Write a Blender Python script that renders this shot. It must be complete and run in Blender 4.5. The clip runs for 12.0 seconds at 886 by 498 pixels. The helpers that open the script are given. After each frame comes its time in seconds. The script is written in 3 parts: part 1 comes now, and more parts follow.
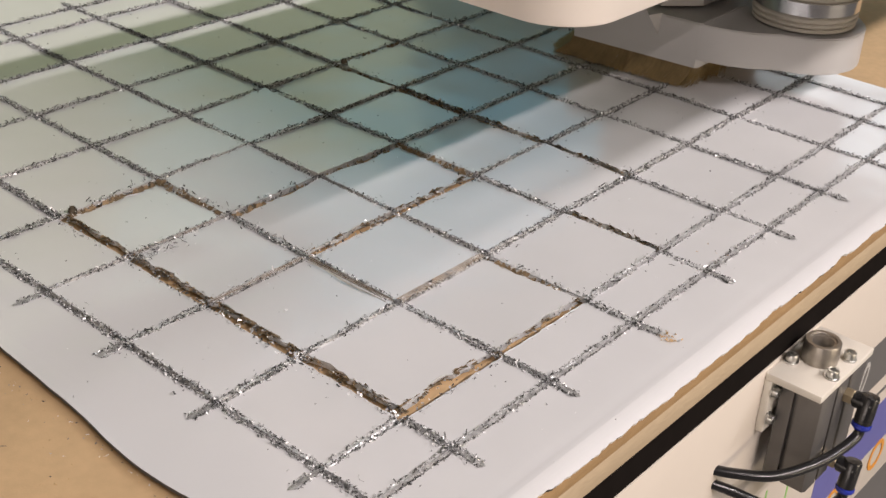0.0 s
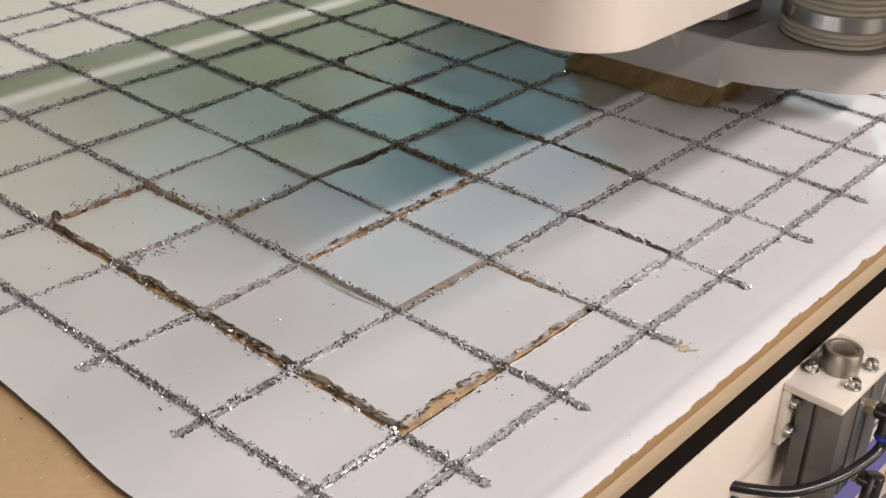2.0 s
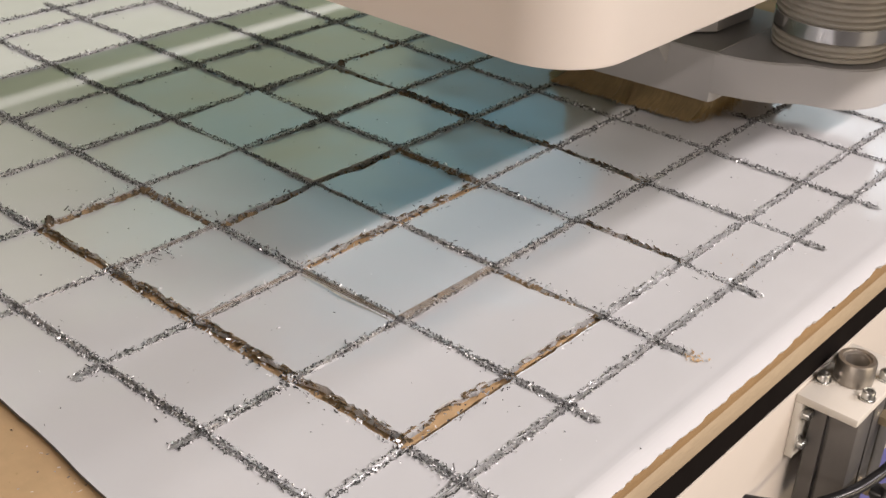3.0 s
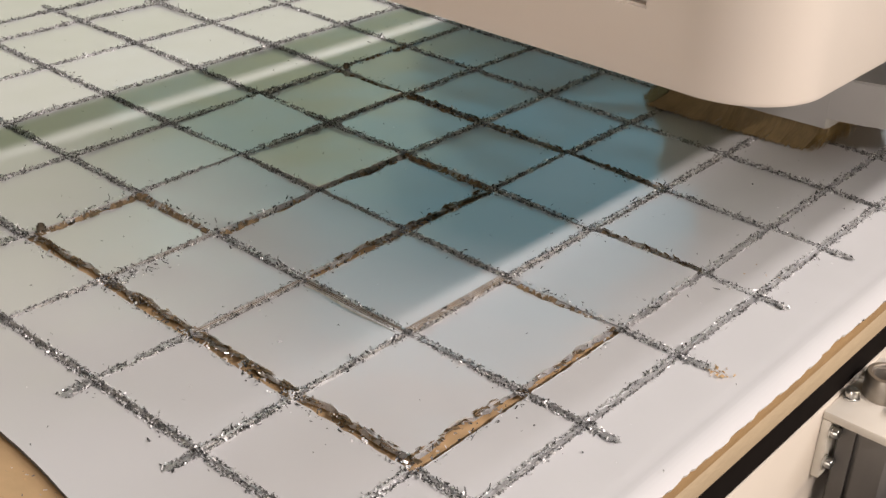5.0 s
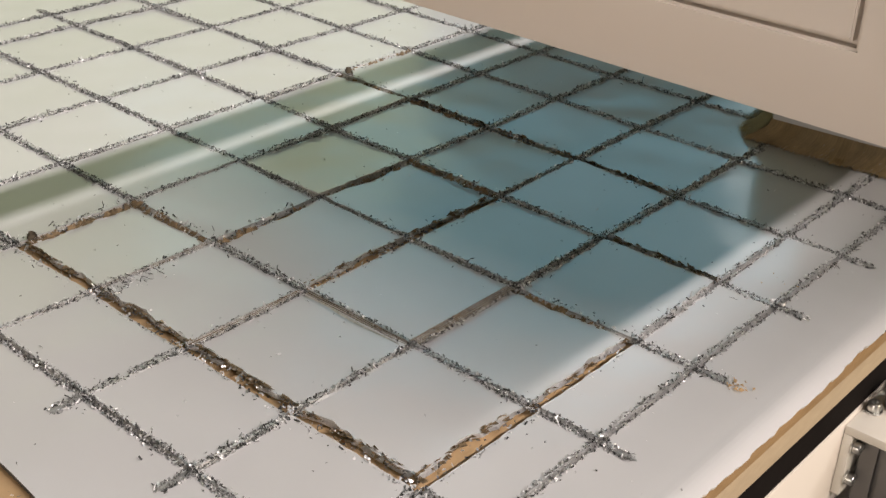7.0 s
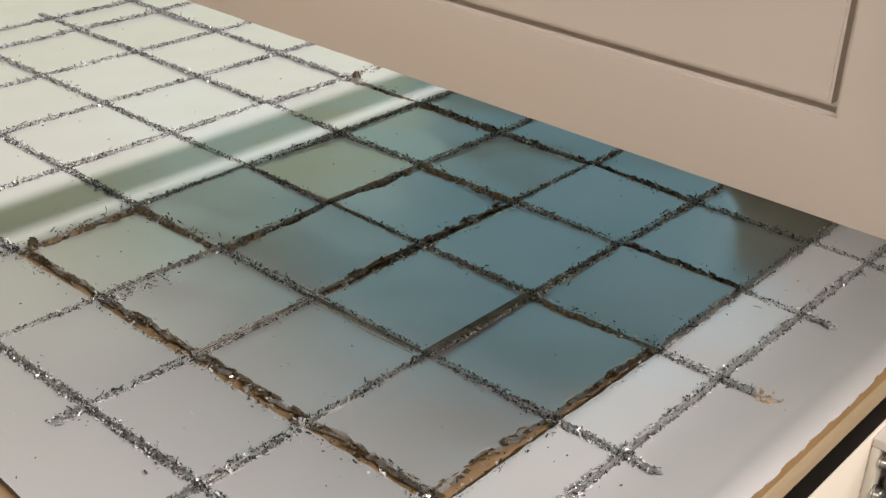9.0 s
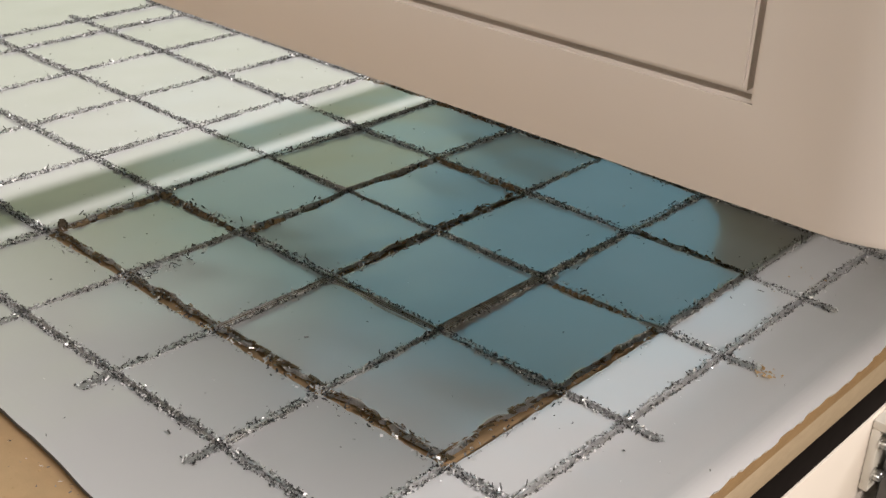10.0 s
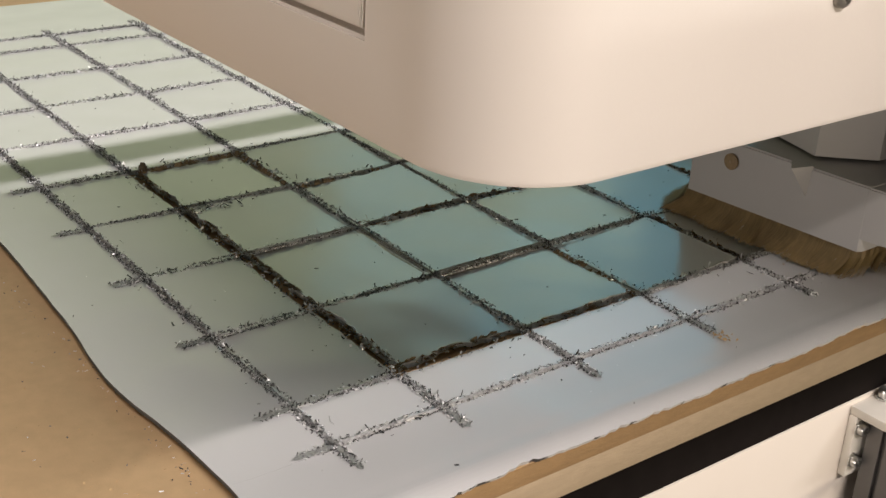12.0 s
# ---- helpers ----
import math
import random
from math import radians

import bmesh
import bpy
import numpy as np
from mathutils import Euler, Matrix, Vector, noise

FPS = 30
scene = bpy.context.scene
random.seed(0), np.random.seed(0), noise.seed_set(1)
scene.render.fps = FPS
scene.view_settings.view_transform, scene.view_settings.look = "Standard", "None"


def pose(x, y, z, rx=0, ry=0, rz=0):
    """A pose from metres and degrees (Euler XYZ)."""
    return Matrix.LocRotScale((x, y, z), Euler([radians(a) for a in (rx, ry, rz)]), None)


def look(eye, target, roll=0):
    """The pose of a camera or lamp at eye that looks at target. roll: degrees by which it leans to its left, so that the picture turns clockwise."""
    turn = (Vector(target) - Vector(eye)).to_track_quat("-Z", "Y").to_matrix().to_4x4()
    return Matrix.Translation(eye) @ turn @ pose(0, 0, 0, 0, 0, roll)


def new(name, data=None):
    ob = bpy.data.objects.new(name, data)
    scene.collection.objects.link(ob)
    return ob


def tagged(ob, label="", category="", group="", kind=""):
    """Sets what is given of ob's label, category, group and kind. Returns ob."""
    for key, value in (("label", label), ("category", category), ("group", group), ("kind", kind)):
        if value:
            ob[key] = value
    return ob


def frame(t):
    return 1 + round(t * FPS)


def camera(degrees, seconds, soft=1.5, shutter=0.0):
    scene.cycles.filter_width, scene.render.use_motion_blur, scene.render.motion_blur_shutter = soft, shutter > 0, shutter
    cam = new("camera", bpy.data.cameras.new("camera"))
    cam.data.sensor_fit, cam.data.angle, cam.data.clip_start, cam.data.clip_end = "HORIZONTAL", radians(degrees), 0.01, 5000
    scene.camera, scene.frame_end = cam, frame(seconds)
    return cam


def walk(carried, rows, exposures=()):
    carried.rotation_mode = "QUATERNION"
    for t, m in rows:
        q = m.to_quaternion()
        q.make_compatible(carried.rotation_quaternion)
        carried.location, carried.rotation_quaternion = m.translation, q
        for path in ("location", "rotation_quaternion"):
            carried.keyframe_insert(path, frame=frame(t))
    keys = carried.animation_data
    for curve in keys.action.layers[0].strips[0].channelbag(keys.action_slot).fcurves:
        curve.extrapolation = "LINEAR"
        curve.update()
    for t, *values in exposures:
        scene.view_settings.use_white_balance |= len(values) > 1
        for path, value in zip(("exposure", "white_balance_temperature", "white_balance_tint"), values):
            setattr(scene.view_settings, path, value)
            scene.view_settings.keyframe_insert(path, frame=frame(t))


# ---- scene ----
cam = camera(39.77, 12.0, soft=1.5)
PATH = [
    (0, (0.3940, -0.3510, 0.4632), (-0.1296, 0.2796, 0), 2.92),
    (0.5, (0.3822, -0.3472, 0.4577), (-0.1302, 0.2804, 0), 3.19),
    (1, (0.3790, -0.3376, 0.4511), (-0.1311, 0.2814, 0), 2.96),
    (1.5, (0.3740, -0.3284, 0.4479), (-0.1326, 0.2826, 0), 2.76),
    (2, (0.3677, -0.3218, 0.4425), (-0.1358, 0.2849, 0), 2.70),
    (2.5, (0.3607, -0.3154, 0.4364), (-0.1397, 0.2876, 0), 2.69),
    (3, (0.3509, -0.3098, 0.4309), (-0.1441, 0.2905, 0), 2.92),
    (5, (0.3267, -0.2845, 0.4111), (-0.1576, 0.2959, 0), 2.81),
    (5.5, (0.3208, -0.2786, 0.4067), (-0.1607, 0.2971, 0), 2.82),
    (6, (0.3152, -0.2745, 0.4009), (-0.1631, 0.2987, 0), 2.79),
    (6.5, (0.3123, -0.2688, 0.3998), (-0.1654, 0.3003, 0), 2.71),
    (7, (0.3086, -0.2650, 0.3956), (-0.1684, 0.3025, 0), 2.61),
    (9, (0.2884, -0.2551, 0.3803), (-0.1812, 0.3033, 0), 2.63),
    (9.5, (0.2942, -0.2635, 0.3748), (-0.1799, 0.2932, 0), 2.44),
    (10, (0.3160, -0.2793, 0.3708), (-0.1729, 0.2799, 0), 2.65),
    (10.5, (0.3674, -0.2840, 0.3714), (-0.1614, 0.2674, 0), 2.87),
    (11, (0.4280, -0.2746, 0.3703), (-0.1480, 0.2541, 0), 3.07),
    (11.5, (0.4682, -0.2599, 0.3616), (-0.1375, 0.2396, 0), 3.03),
    (12, (0.4781, -0.2566, 0.3528), (-0.1318, 0.2273, 0), 3.19),
]
walk(cam, [(t, look(eye, target, roll)) for t, eye, target, roll in PATH], [(0, -0.17, 6650, 13), (3, -0.15, 6650, 13), (6, -0.05, 6800, 11.5), (9, 0.05, 6650, 9.5), (10.5, 0.05, 6560, 9.5), (12, -0.05, 6600, 10)])


# ---- world and lamps ----
def make_world():
    w = bpy.data.worlds.new("workshop_air")
    scene.world = w
    w.use_nodes = True
    w.node_tree.nodes["Background"].inputs[0].default_value = (0.86, 0.92, 1.0, 1)
    w.node_tree.nodes["Background"].inputs[1].default_value = 0.05


def tube(name, eye, target, across, length, watts, colour, run=None):
    """A tube lamp or an added light panel that runs along y (or as given) and faces the target."""
    d = bpy.data.lights.new(name, "AREA")
    d.shape, d.size, d.size_y, d.energy, d.color = "RECTANGLE", across, length, watts, colour
    ob = new(name, d)
    z = (Vector(eye) - Vector(target)).normalized()
    run = Vector(run) if run else Vector((0, 1, 0)) if abs(z.y) < 0.7 else Vector((1, 0, 0))
    x = run.cross(z).normalized()
    y = z.cross(x)
    ob.matrix_world = Matrix((( x.x, y.x, z.x, eye[0]), (x.y, y.y, z.y, eye[1]), (x.z, y.z, z.z, eye[2]), (0, 0, 0, 1)))
    return ob


make_world()
tube("tube_lamp_row_inner", (2.98, -0.2, 2.8), (0.0, -0.2, 0.0), 0.08, 2.9, 184, (1.0, 0.905, 0.875))
tube("tube_lamp_row_outer", (2.98, 2.8, 2.8), (0.0, 2.8, 0.0), 0.08, 2.2, 112, (0.95, 0.93, 0.94))
# two unseen blue panels, added to give the sheet its blue reflection
tube("blue_reflection_panel", (-1.835, 3.308, 1.826), (0.215, 0.588, -0.074), 1.07, 2.35, 7.6, (0.22, 0.73, 1.0), run=(0.8, 0.6, 0.0))
tube("blue_reflection_panel_small", (-3.104, 2.426, 1.725), (-1.054, -0.294, -0.175), 0.4, 0.75, 0.92, (0.22, 0.73, 1.0), run=(0.8, 0.6, 0.0))
# unseen white panel, added for the glare on the sheet's far right
tube("white_glare_panel", (-1.95, 6.7, 2.7), (0.05, 0.6, 0.0), 0.9, 1.7, 11.0, (1.0, 0.98, 0.95), run=(6.1, 2.0, 0.0))
# unseen yellow-green panel, added to brighten and tint the sheet's far left
tube("green_reflection_panel", (-2.6, 1.45, 1.0), (0.0, 1.2, 0.7), 1.3, 2.9, 7.6, (0.95, 1.0, 0.60))
# unseen warm fill, added to brighten the cover's outer face and the table side
tube("warm_side_fill", (4.9, 1.2, 0.2), (0.0, 1.2, 0.2), 0.6, 3.0, 75, (1.0, 0.85, 0.64))
# unseen low fill behind the camera, added to lift the cover's long face
tube("fill_behind", (0.6, -4.7, 0.25), (0.4, 0.0, 0.25), 0.7, 2.4, 60, (1.0, 0.88, 0.80))
scene.view_settings.exposure = 0.0


# ---- materials ----
def mat(name, colour, rough=0.5, metal=0.0, vary=0.08, scale=40.0, bump=0.0, bump_scale=300.0, coat=0.0, spec=0.5, stretch=(1, 1, 1), island=0.0, per_object=0.0, rough_vary=0.1):
    """Principled surface with two scales of variation in colour and gloss, and fine relief."""
    m = bpy.data.materials.new(name)
    m.use_nodes = True
    nt = m.node_tree
    b = nt.nodes["Principled BSDF"]
    tc = nt.nodes.new("ShaderNodeTexCoord")
    mp = nt.nodes.new("ShaderNodeMapping")
    mp.inputs["Scale"].default_value = stretch
    nt.links.new(tc.outputs["Object"], mp.inputs["Vector"])
    n1 = nt.nodes.new("ShaderNodeTexNoise")
    n1.inputs["Scale"].default_value, n1.inputs["Detail"].default_value = scale, 6
    n2 = nt.nodes.new("ShaderNodeTexNoise")
    n2.inputs["Scale"].default_value, n2.inputs["Detail"].default_value = scale * 0.12, 3
    for n in (n1, n2):
        nt.links.new(mp.outputs["Vector"], n.inputs["Vector"])
    add = nt.nodes.new("ShaderNodeMath")
    add.operation = "ADD"
    nt.links.new(n1.outputs["Fac"], add.inputs[0])
    nt.links.new(n2.outputs["Fac"], add.inputs[1])
    last = add.outputs[0]
    lo, hi = 0.6, 1.4
    if island:
        g = nt.nodes.new("ShaderNodeNewGeometry")
        k = nt.nodes.new("ShaderNodeMath")
        k.operation = "MULTIPLY_ADD"
        k.inputs[1].default_value = island
        nt.links.new(g.outputs["Random Per Island"], k.inputs[0])
        nt.links.new(last, k.inputs[2])
        last, hi = k.outputs[0], 1.4 + island
    if per_object:
        g = nt.nodes.new("ShaderNodeObjectInfo")
        k = nt.nodes.new("ShaderNodeMath")
        k.operation = "MULTIPLY_ADD"
        k.inputs[1].default_value = per_object
        nt.links.new(g.outputs["Random"], k.inputs[0])
        nt.links.new(last, k.inputs[2])
        last, hi = k.outputs[0], hi + per_object
    mr = nt.nodes.new("ShaderNodeMapRange")
    mr.inputs["From Min"].default_value, mr.inputs["From Max"].default_value = lo, hi
    nt.links.new(last, mr.inputs["Value"])
    mx = nt.nodes.new("ShaderNodeMix")
    mx.data_type = "RGBA"
    c = Vector(colour)
    mx.inputs[6].default_value = (*[max(0, v * (1 - vary)) for v in c], 1)
    mx.inputs[7].default_value = (*[min(1, v * (1 + vary)) for v in c], 1)
    nt.links.new(mr.outputs["Result"], mx.inputs["Factor"])
    nt.links.new(mx.outputs[2], b.inputs["Base Color"])
    rr = nt.nodes.new("ShaderNodeMapRange")
    rr.inputs["To Min"].default_value, rr.inputs["To Max"].default_value = max(0.02, rough * (1 - rough_vary)), min(1, rough * (1 + rough_vary))
    nt.links.new(n2.outputs["Fac"], rr.inputs["Value"])
    nt.links.new(rr.outputs["Result"], b.inputs["Roughness"])
    b.inputs["Metallic"].default_value = metal
    b.inputs["Coat Weight"].default_value = coat
    b.inputs["Coat Roughness"].default_value = 0.12
    b.inputs["Specular IOR Level"].default_value = spec
    if bump:
        nb = nt.nodes.new("ShaderNodeTexNoise")
        nb.inputs["Scale"].default_value, nb.inputs["Detail"].default_value = bump_scale, 4
        nt.links.new(mp.outputs["Vector"], nb.inputs["Vector"])
        bp = nt.nodes.new("ShaderNodeBump")
        bp.inputs["Strength"].default_value, bp.inputs["Distance"].default_value = bump, 0.001
        nt.links.new(nb.outputs["Fac"], bp.inputs["Height"])
        nt.links.new(bp.outputs["Normal"], b.inputs["Normal"])
    return m


M_SHEET = mat("white_coated_sheet", (0.71, 0.715, 0.725), 0.19, vary=0.03, scale=14, bump=0.02, bump_scale=60, spec=0.95)


def wavy(m, scale, height):
    """Slight dents and waves of a thin sheet, under its fine relief."""
    nt = m.node_tree
    fine = nt.nodes["Bump"]
    tc = nt.nodes.new("ShaderNodeTexCoord")
    n = nt.nodes.new("ShaderNodeTexNoise")
    n.inputs["Scale"].default_value, n.inputs["Detail"].default_value = scale, 1
    nt.links.new(tc.outputs["Object"], n.inputs["Vector"])
    wide = nt.nodes.new("ShaderNodeBump")
    wide.inputs["Strength"].default_value, wide.inputs["Distance"].default_value = 1.0, height
    nt.links.new(n.outputs["Fac"], wide.inputs["Height"])
    nt.links.new(wide.outputs["Normal"], fine.inputs["Normal"])


wavy(M_SHEET, 15, 0.0018)
M_ALU = mat("cut_aluminium", (0.56, 0.545, 0.51), 0.42, 0.35, vary=0.5, scale=700, bump=0.6, bump_scale=900)


def swarf_material(name):
    """Chips: many dull and dark, some bright."""
    m = mat(name, (0.5, 0.5, 0.51), 0.36, 0.4, vary=0.3, scale=700)
    nt = m.node_tree
    g = nt.nodes.new("ShaderNodeNewGeometry")
    r = nt.nodes.new("ShaderNodeValToRGB")
    r.color_ramp.elements[0].color, r.color_ramp.elements[1].color = (0.05, 0.05, 0.052, 1), (0.95, 0.95, 0.96, 1)
    for p, v in ((0.34, 0.11), (0.58, 0.32), (0.76, 0.80)):
        r.color_ramp.elements.new(p).color = (v, v, v * 1.01, 1)
    nt.links.new(g.outputs["Random Per Island"], r.inputs["Fac"])
    nt.links.new(r.outputs["Color"], nt.nodes["Principled BSDF"].inputs["Base Color"])
    return m


M_SWARF = swarf_material("aluminium_swarf")
M_TORN = mat("torn_core", (0.23, 0.165, 0.095), 0.75, 0.1, vary=0.8, scale=500, island=0.8)
M_CRUMB = mat("board_crumb", (0.55, 0.38, 0.20), 0.85, vary=0.35, scale=500, island=0.8)
M_CORE = mat("dark_core", (0.09, 0.072, 0.05), 0.8, vary=0.4, scale=600)
M_BRIGHT = mat("bright_cut_aluminium", (0.72, 0.72, 0.725), 0.38, 0.55, vary=0.35, scale=500, bump=0.5, bump_scale=700)
M_SCORED = mat("scored_metal", (0.42, 0.42, 0.42), 0.45, 0.35, vary=0.6, scale=800, bump=0.8, bump_scale=900)
M_RIM = mat("sheet_cut_edge", (0.06, 0.055, 0.05), 0.7, vary=0.4, scale=600)


def film_on_long_edge(m):
    """The white film is folded over the core along the table's long edge."""
    nt = m.node_tree
    b = nt.nodes["Principled BSDF"]
    core = b.inputs["Base Color"].links[0].from_socket
    tc = nt.nodes.new("ShaderNodeTexCoord")
    sep = nt.nodes.new("ShaderNodeSeparateXYZ")
    nt.links.new(tc.outputs["Object"], sep.inputs[0])
    gt = nt.nodes.new("ShaderNodeMath")
    gt.operation = "GREATER_THAN"
    gt.inputs[1].default_value = 0.088
    nt.links.new(sep.outputs["X"], gt.inputs[0])
    mx = nt.nodes.new("ShaderNodeMix")
    mx.data_type = "RGBA"
    mx.inputs[7].default_value = (0.62, 0.60, 0.58, 1)
    n = nt.nodes.new("ShaderNodeTexNoise")
    n.inputs["Scale"].default_value, n.inputs["Detail"].default_value = 48, 5
    nt.links.new(tc.outputs["Object"], n.inputs["Vector"])
    bare = nt.nodes.new("ShaderNodeMath")
    bare.operation = "LESS_THAN"
    bare.inputs[1].default_value = 0.55
    nt.links.new(n.outputs["Fac"], bare.inputs[0])
    both = nt.nodes.new("ShaderNodeMath")
    both.operation = "MULTIPLY"
    nt.links.new(gt.outputs[0], both.inputs[0])
    nt.links.new(bare.outputs[0], both.inputs[1])
    nt.links.new(both.outputs[0], mx.inputs["Factor"])
    nt.links.new(core, mx.inputs[6])
    nt.links.new(mx.outputs[2], b.inputs["Base Color"])


film_on_long_edge(M_RIM)
M_MDF_TOP = mat("mdf_face", (0.58, 0.40, 0.22), 0.75, vary=0.10, scale=120, bump=0.15, bump_scale=900)
M_MDF_UP = mat("mdf_edge_brown", (0.31, 0.195, 0.088), 0.85, vary=0.16, scale=260, bump=0.5, bump_scale=700, stretch=(1, 0.25, 1))
M_MDF_LOW = mat("mdf_edge_pale", (0.42, 0.325, 0.21), 0.85, vary=0.10, scale=260, bump=0.4, bump_scale=700, stretch=(1, 0.25, 1))
M_BLACK = mat("black_strip", (0.010, 0.008, 0.007), 0.9, vary=0.2, scale=80, bump=0.1, spec=0.03)
M_FRAME = mat("cream_painted_steel", (0.61, 0.55, 0.475), 0.45, vary=0.03, scale=20, bump=0.05, bump_scale=500)
M_COVER = mat("white_moulded_cover", (0.76, 0.70, 0.635), 0.42, vary=0.025, scale=10, bump=0.03, bump_scale=500, coat=0.15)


def grime(m, colour, scale, level):
    """Small irregular spots and smears on a painted surface."""
    nt = m.node_tree
    b = nt.nodes["Principled BSDF"]
    base = b.inputs["Base Color"].links[0].from_socket
    tc = nt.nodes.new("ShaderNodeTexCoord")
    n = nt.nodes.new("ShaderNodeTexNoise")
    n.inputs["Scale"].default_value, n.inputs["Detail"].default_value, n.inputs["Roughness"].default_value = scale, 3, 0.6
    nt.links.new(tc.outputs["Object"], n.inputs["Vector"])
    mr = nt.nodes.new("ShaderNodeMapRange")
    mr.inputs["From Min"].default_value, mr.inputs["From Max"].default_value = level, level + 0.05
    mr.inputs["To Max"].default_value = 0.55
    nt.links.new(n.outputs["Fac"], mr.inputs["Value"])
    mx = nt.nodes.new("ShaderNodeMix")
    mx.data_type = "RGBA"
    mx.inputs[7].default_value = (*colour, 1)
    nt.links.new(mr.outputs["Result"], mx.inputs["Factor"])
    nt.links.new(base, mx.inputs[6])
    nt.links.new(mx.outputs[2], b.inputs["Base Color"])


grime(M_COVER, (0.42, 0.33, 0.26), 85, 0.765)
grime(M_FRAME, (0.40, 0.33, 0.26), 70, 0.76)
M_UNDER = mat("grey_underside", (0.30, 0.30, 0.29), 0.6, vary=0.08, scale=12)
M_SHOE = mat("grey_white_plastic", (0.41, 0.40, 0.39), 0.4, vary=0.03, scale=25, bump=0.04, bump_scale=500)
M_BRISTLE = mat("tan_bristle", (0.235, 0.16, 0.064), 0.55, vary=0.4, scale=120, island=0.5)
M_STEEL = mat("polished_band", (0.75, 0.75, 0.76), 0.14, 1.0, vary=0.08, scale=60)
M_HOSE = mat("grey_beige_hose", (0.40, 0.37, 0.32), 0.4, vary=0.1, scale=80)
M_PLATE = mat("off_white_bracket", (0.72, 0.68, 0.60), 0.4, vary=0.05, scale=40, bump=0.05)
M_GREYALU = mat("grey_anodised", (0.155, 0.148, 0.14), 0.45, 0.5, vary=0.10, scale=90, stretch=(1, 1, 0.15))
M_BUSH = mat("worn_steel_bush", (0.36, 0.33, 0.29), 0.38, 0.85, vary=0.2, scale=160)
M_BOLT = mat("zinc_bolt", (0.60, 0.60, 0.58), 0.28, 1.0, vary=0.12, scale=300)
M_RUBBER = mat("black_hose", (0.012, 0.012, 0.013), 0.28, vary=0.2, scale=80, spec=0.6)
M_FITBLUE = mat("blue_release_ring", (0.02, 0.035, 0.32), 0.35, vary=0.1, scale=100)
M_BRASS = mat("nickel_brass", (0.55, 0.45, 0.30), 0.35, 0.9, vary=0.1, scale=200)
M_STK_BLUE = mat("violet_blue_print", (0.13, 0.13, 0.36), 0.4, vary=0.06, scale=30)
M_STK_ORANGE = mat("orange_print", (0.70, 0.30, 0.04), 0.4, vary=0.06, scale=30)
M_STK_GREY = mat("grey_print", (0.13, 0.125, 0.12), 0.45, vary=0.06, scale=30)
M_STK_WHITE = mat("white_print", (0.5, 0.48, 0.45), 0.45, vary=0.03, scale=30)
M_STK_PALE = mat("pale_plate", (0.78, 0.82, 0.74), 0.35, vary=0.03, scale=30)
M_STK_GREEN = mat("green_print", (0.22, 0.50, 0.10), 0.45, vary=0.05, scale=30)
M_FLOOR = mat("grey_concrete", (0.12, 0.117, 0.113), 0.6, vary=0.15, scale=6, bump=0.1)
M_WALL = mat("off_white_wall", (0.13, 0.13, 0.125), 0.8, vary=0.03, scale=4)
M_WALLG = mat("pale_green_wall", (0.30, 0.42, 0.22), 0.7, vary=0.04, scale=4)
M_CEIL = mat("ceiling_white", (0.12, 0.12, 0.12), 0.9, vary=0.02, scale=4)


# ---- mesh helpers ----
def mesh_from(name, verts, faces, materials, slots=None, smooth=False):
    me = bpy.data.meshes.new(name)
    me.from_pydata([tuple(v) for v in verts], [], faces)
    for m in materials:
        me.materials.append(m)
    if slots is not None:
        me.polygons.foreach_set("material_index", slots)
    if smooth:
        me.polygons.foreach_set("use_smooth", [True] * len(me.polygons))
    me.update()
    return me


def from_bm(name, bm, material, smooth=None):
    me = bpy.data.meshes.new(name)
    bm.normal_update()
    bm.to_mesh(me)
    bm.free()
    me.materials.append(material)
    if smooth is not None:
        me.shade_smooth()
        me.set_sharp_from_angle(angle=radians(smooth))
    return me


def part(name, bm, material, parent, label="", smooth=35):
    ob = new(name, from_bm(name, bm, material, smooth))
    ob.parent = parent
    if label:
        tagged(ob, label)
    return ob


def box(x0, x1, y0, y1, z0, z1, bevel=0.0, segments=2):
    bm = bmesh.new()
    bmesh.ops.create_cube(bm, size=1)
    for v in bm.verts:
        v.co = Vector(((x0 + x1) / 2 + v.co.x * (x1 - x0), (y0 + y1) / 2 + v.co.y * (y1 - y0), (z0 + z1) / 2 + v.co.z * (z1 - z0)))
    if bevel:
        bmesh.ops.bevel(bm, geom=bm.edges[:], offset=bevel, segments=segments, affect="EDGES", profile=0.5)
    return bm


def lathe(profile, n=32, at=(0, 0, 0), turn=None, close=False):
    """Revolves (radius, height) pairs round z."""
    bm = bmesh.new()
    rings = []
    for r, z in profile:
        rings.append([bm.verts.new((r * math.cos(2 * math.pi * k / n), r * math.sin(2 * math.pi * k / n), z)) for k in range(n)])
    for a, b in zip(rings, rings[1:]):
        for k in range(n):
            bm.faces.new((a[k], a[(k + 1) % n], b[(k + 1) % n], b[k]))
    if close:
        bm.faces.new(rings[-1])
        bm.faces.new(rings[0][::-1])
    m = Matrix.Translation(at) @ (turn if turn else Matrix())
    bmesh.ops.transform(bm, matrix=m, verts=bm.verts)
    bmesh.ops.recalc_face_normals(bm, faces=bm.faces)
    return bm


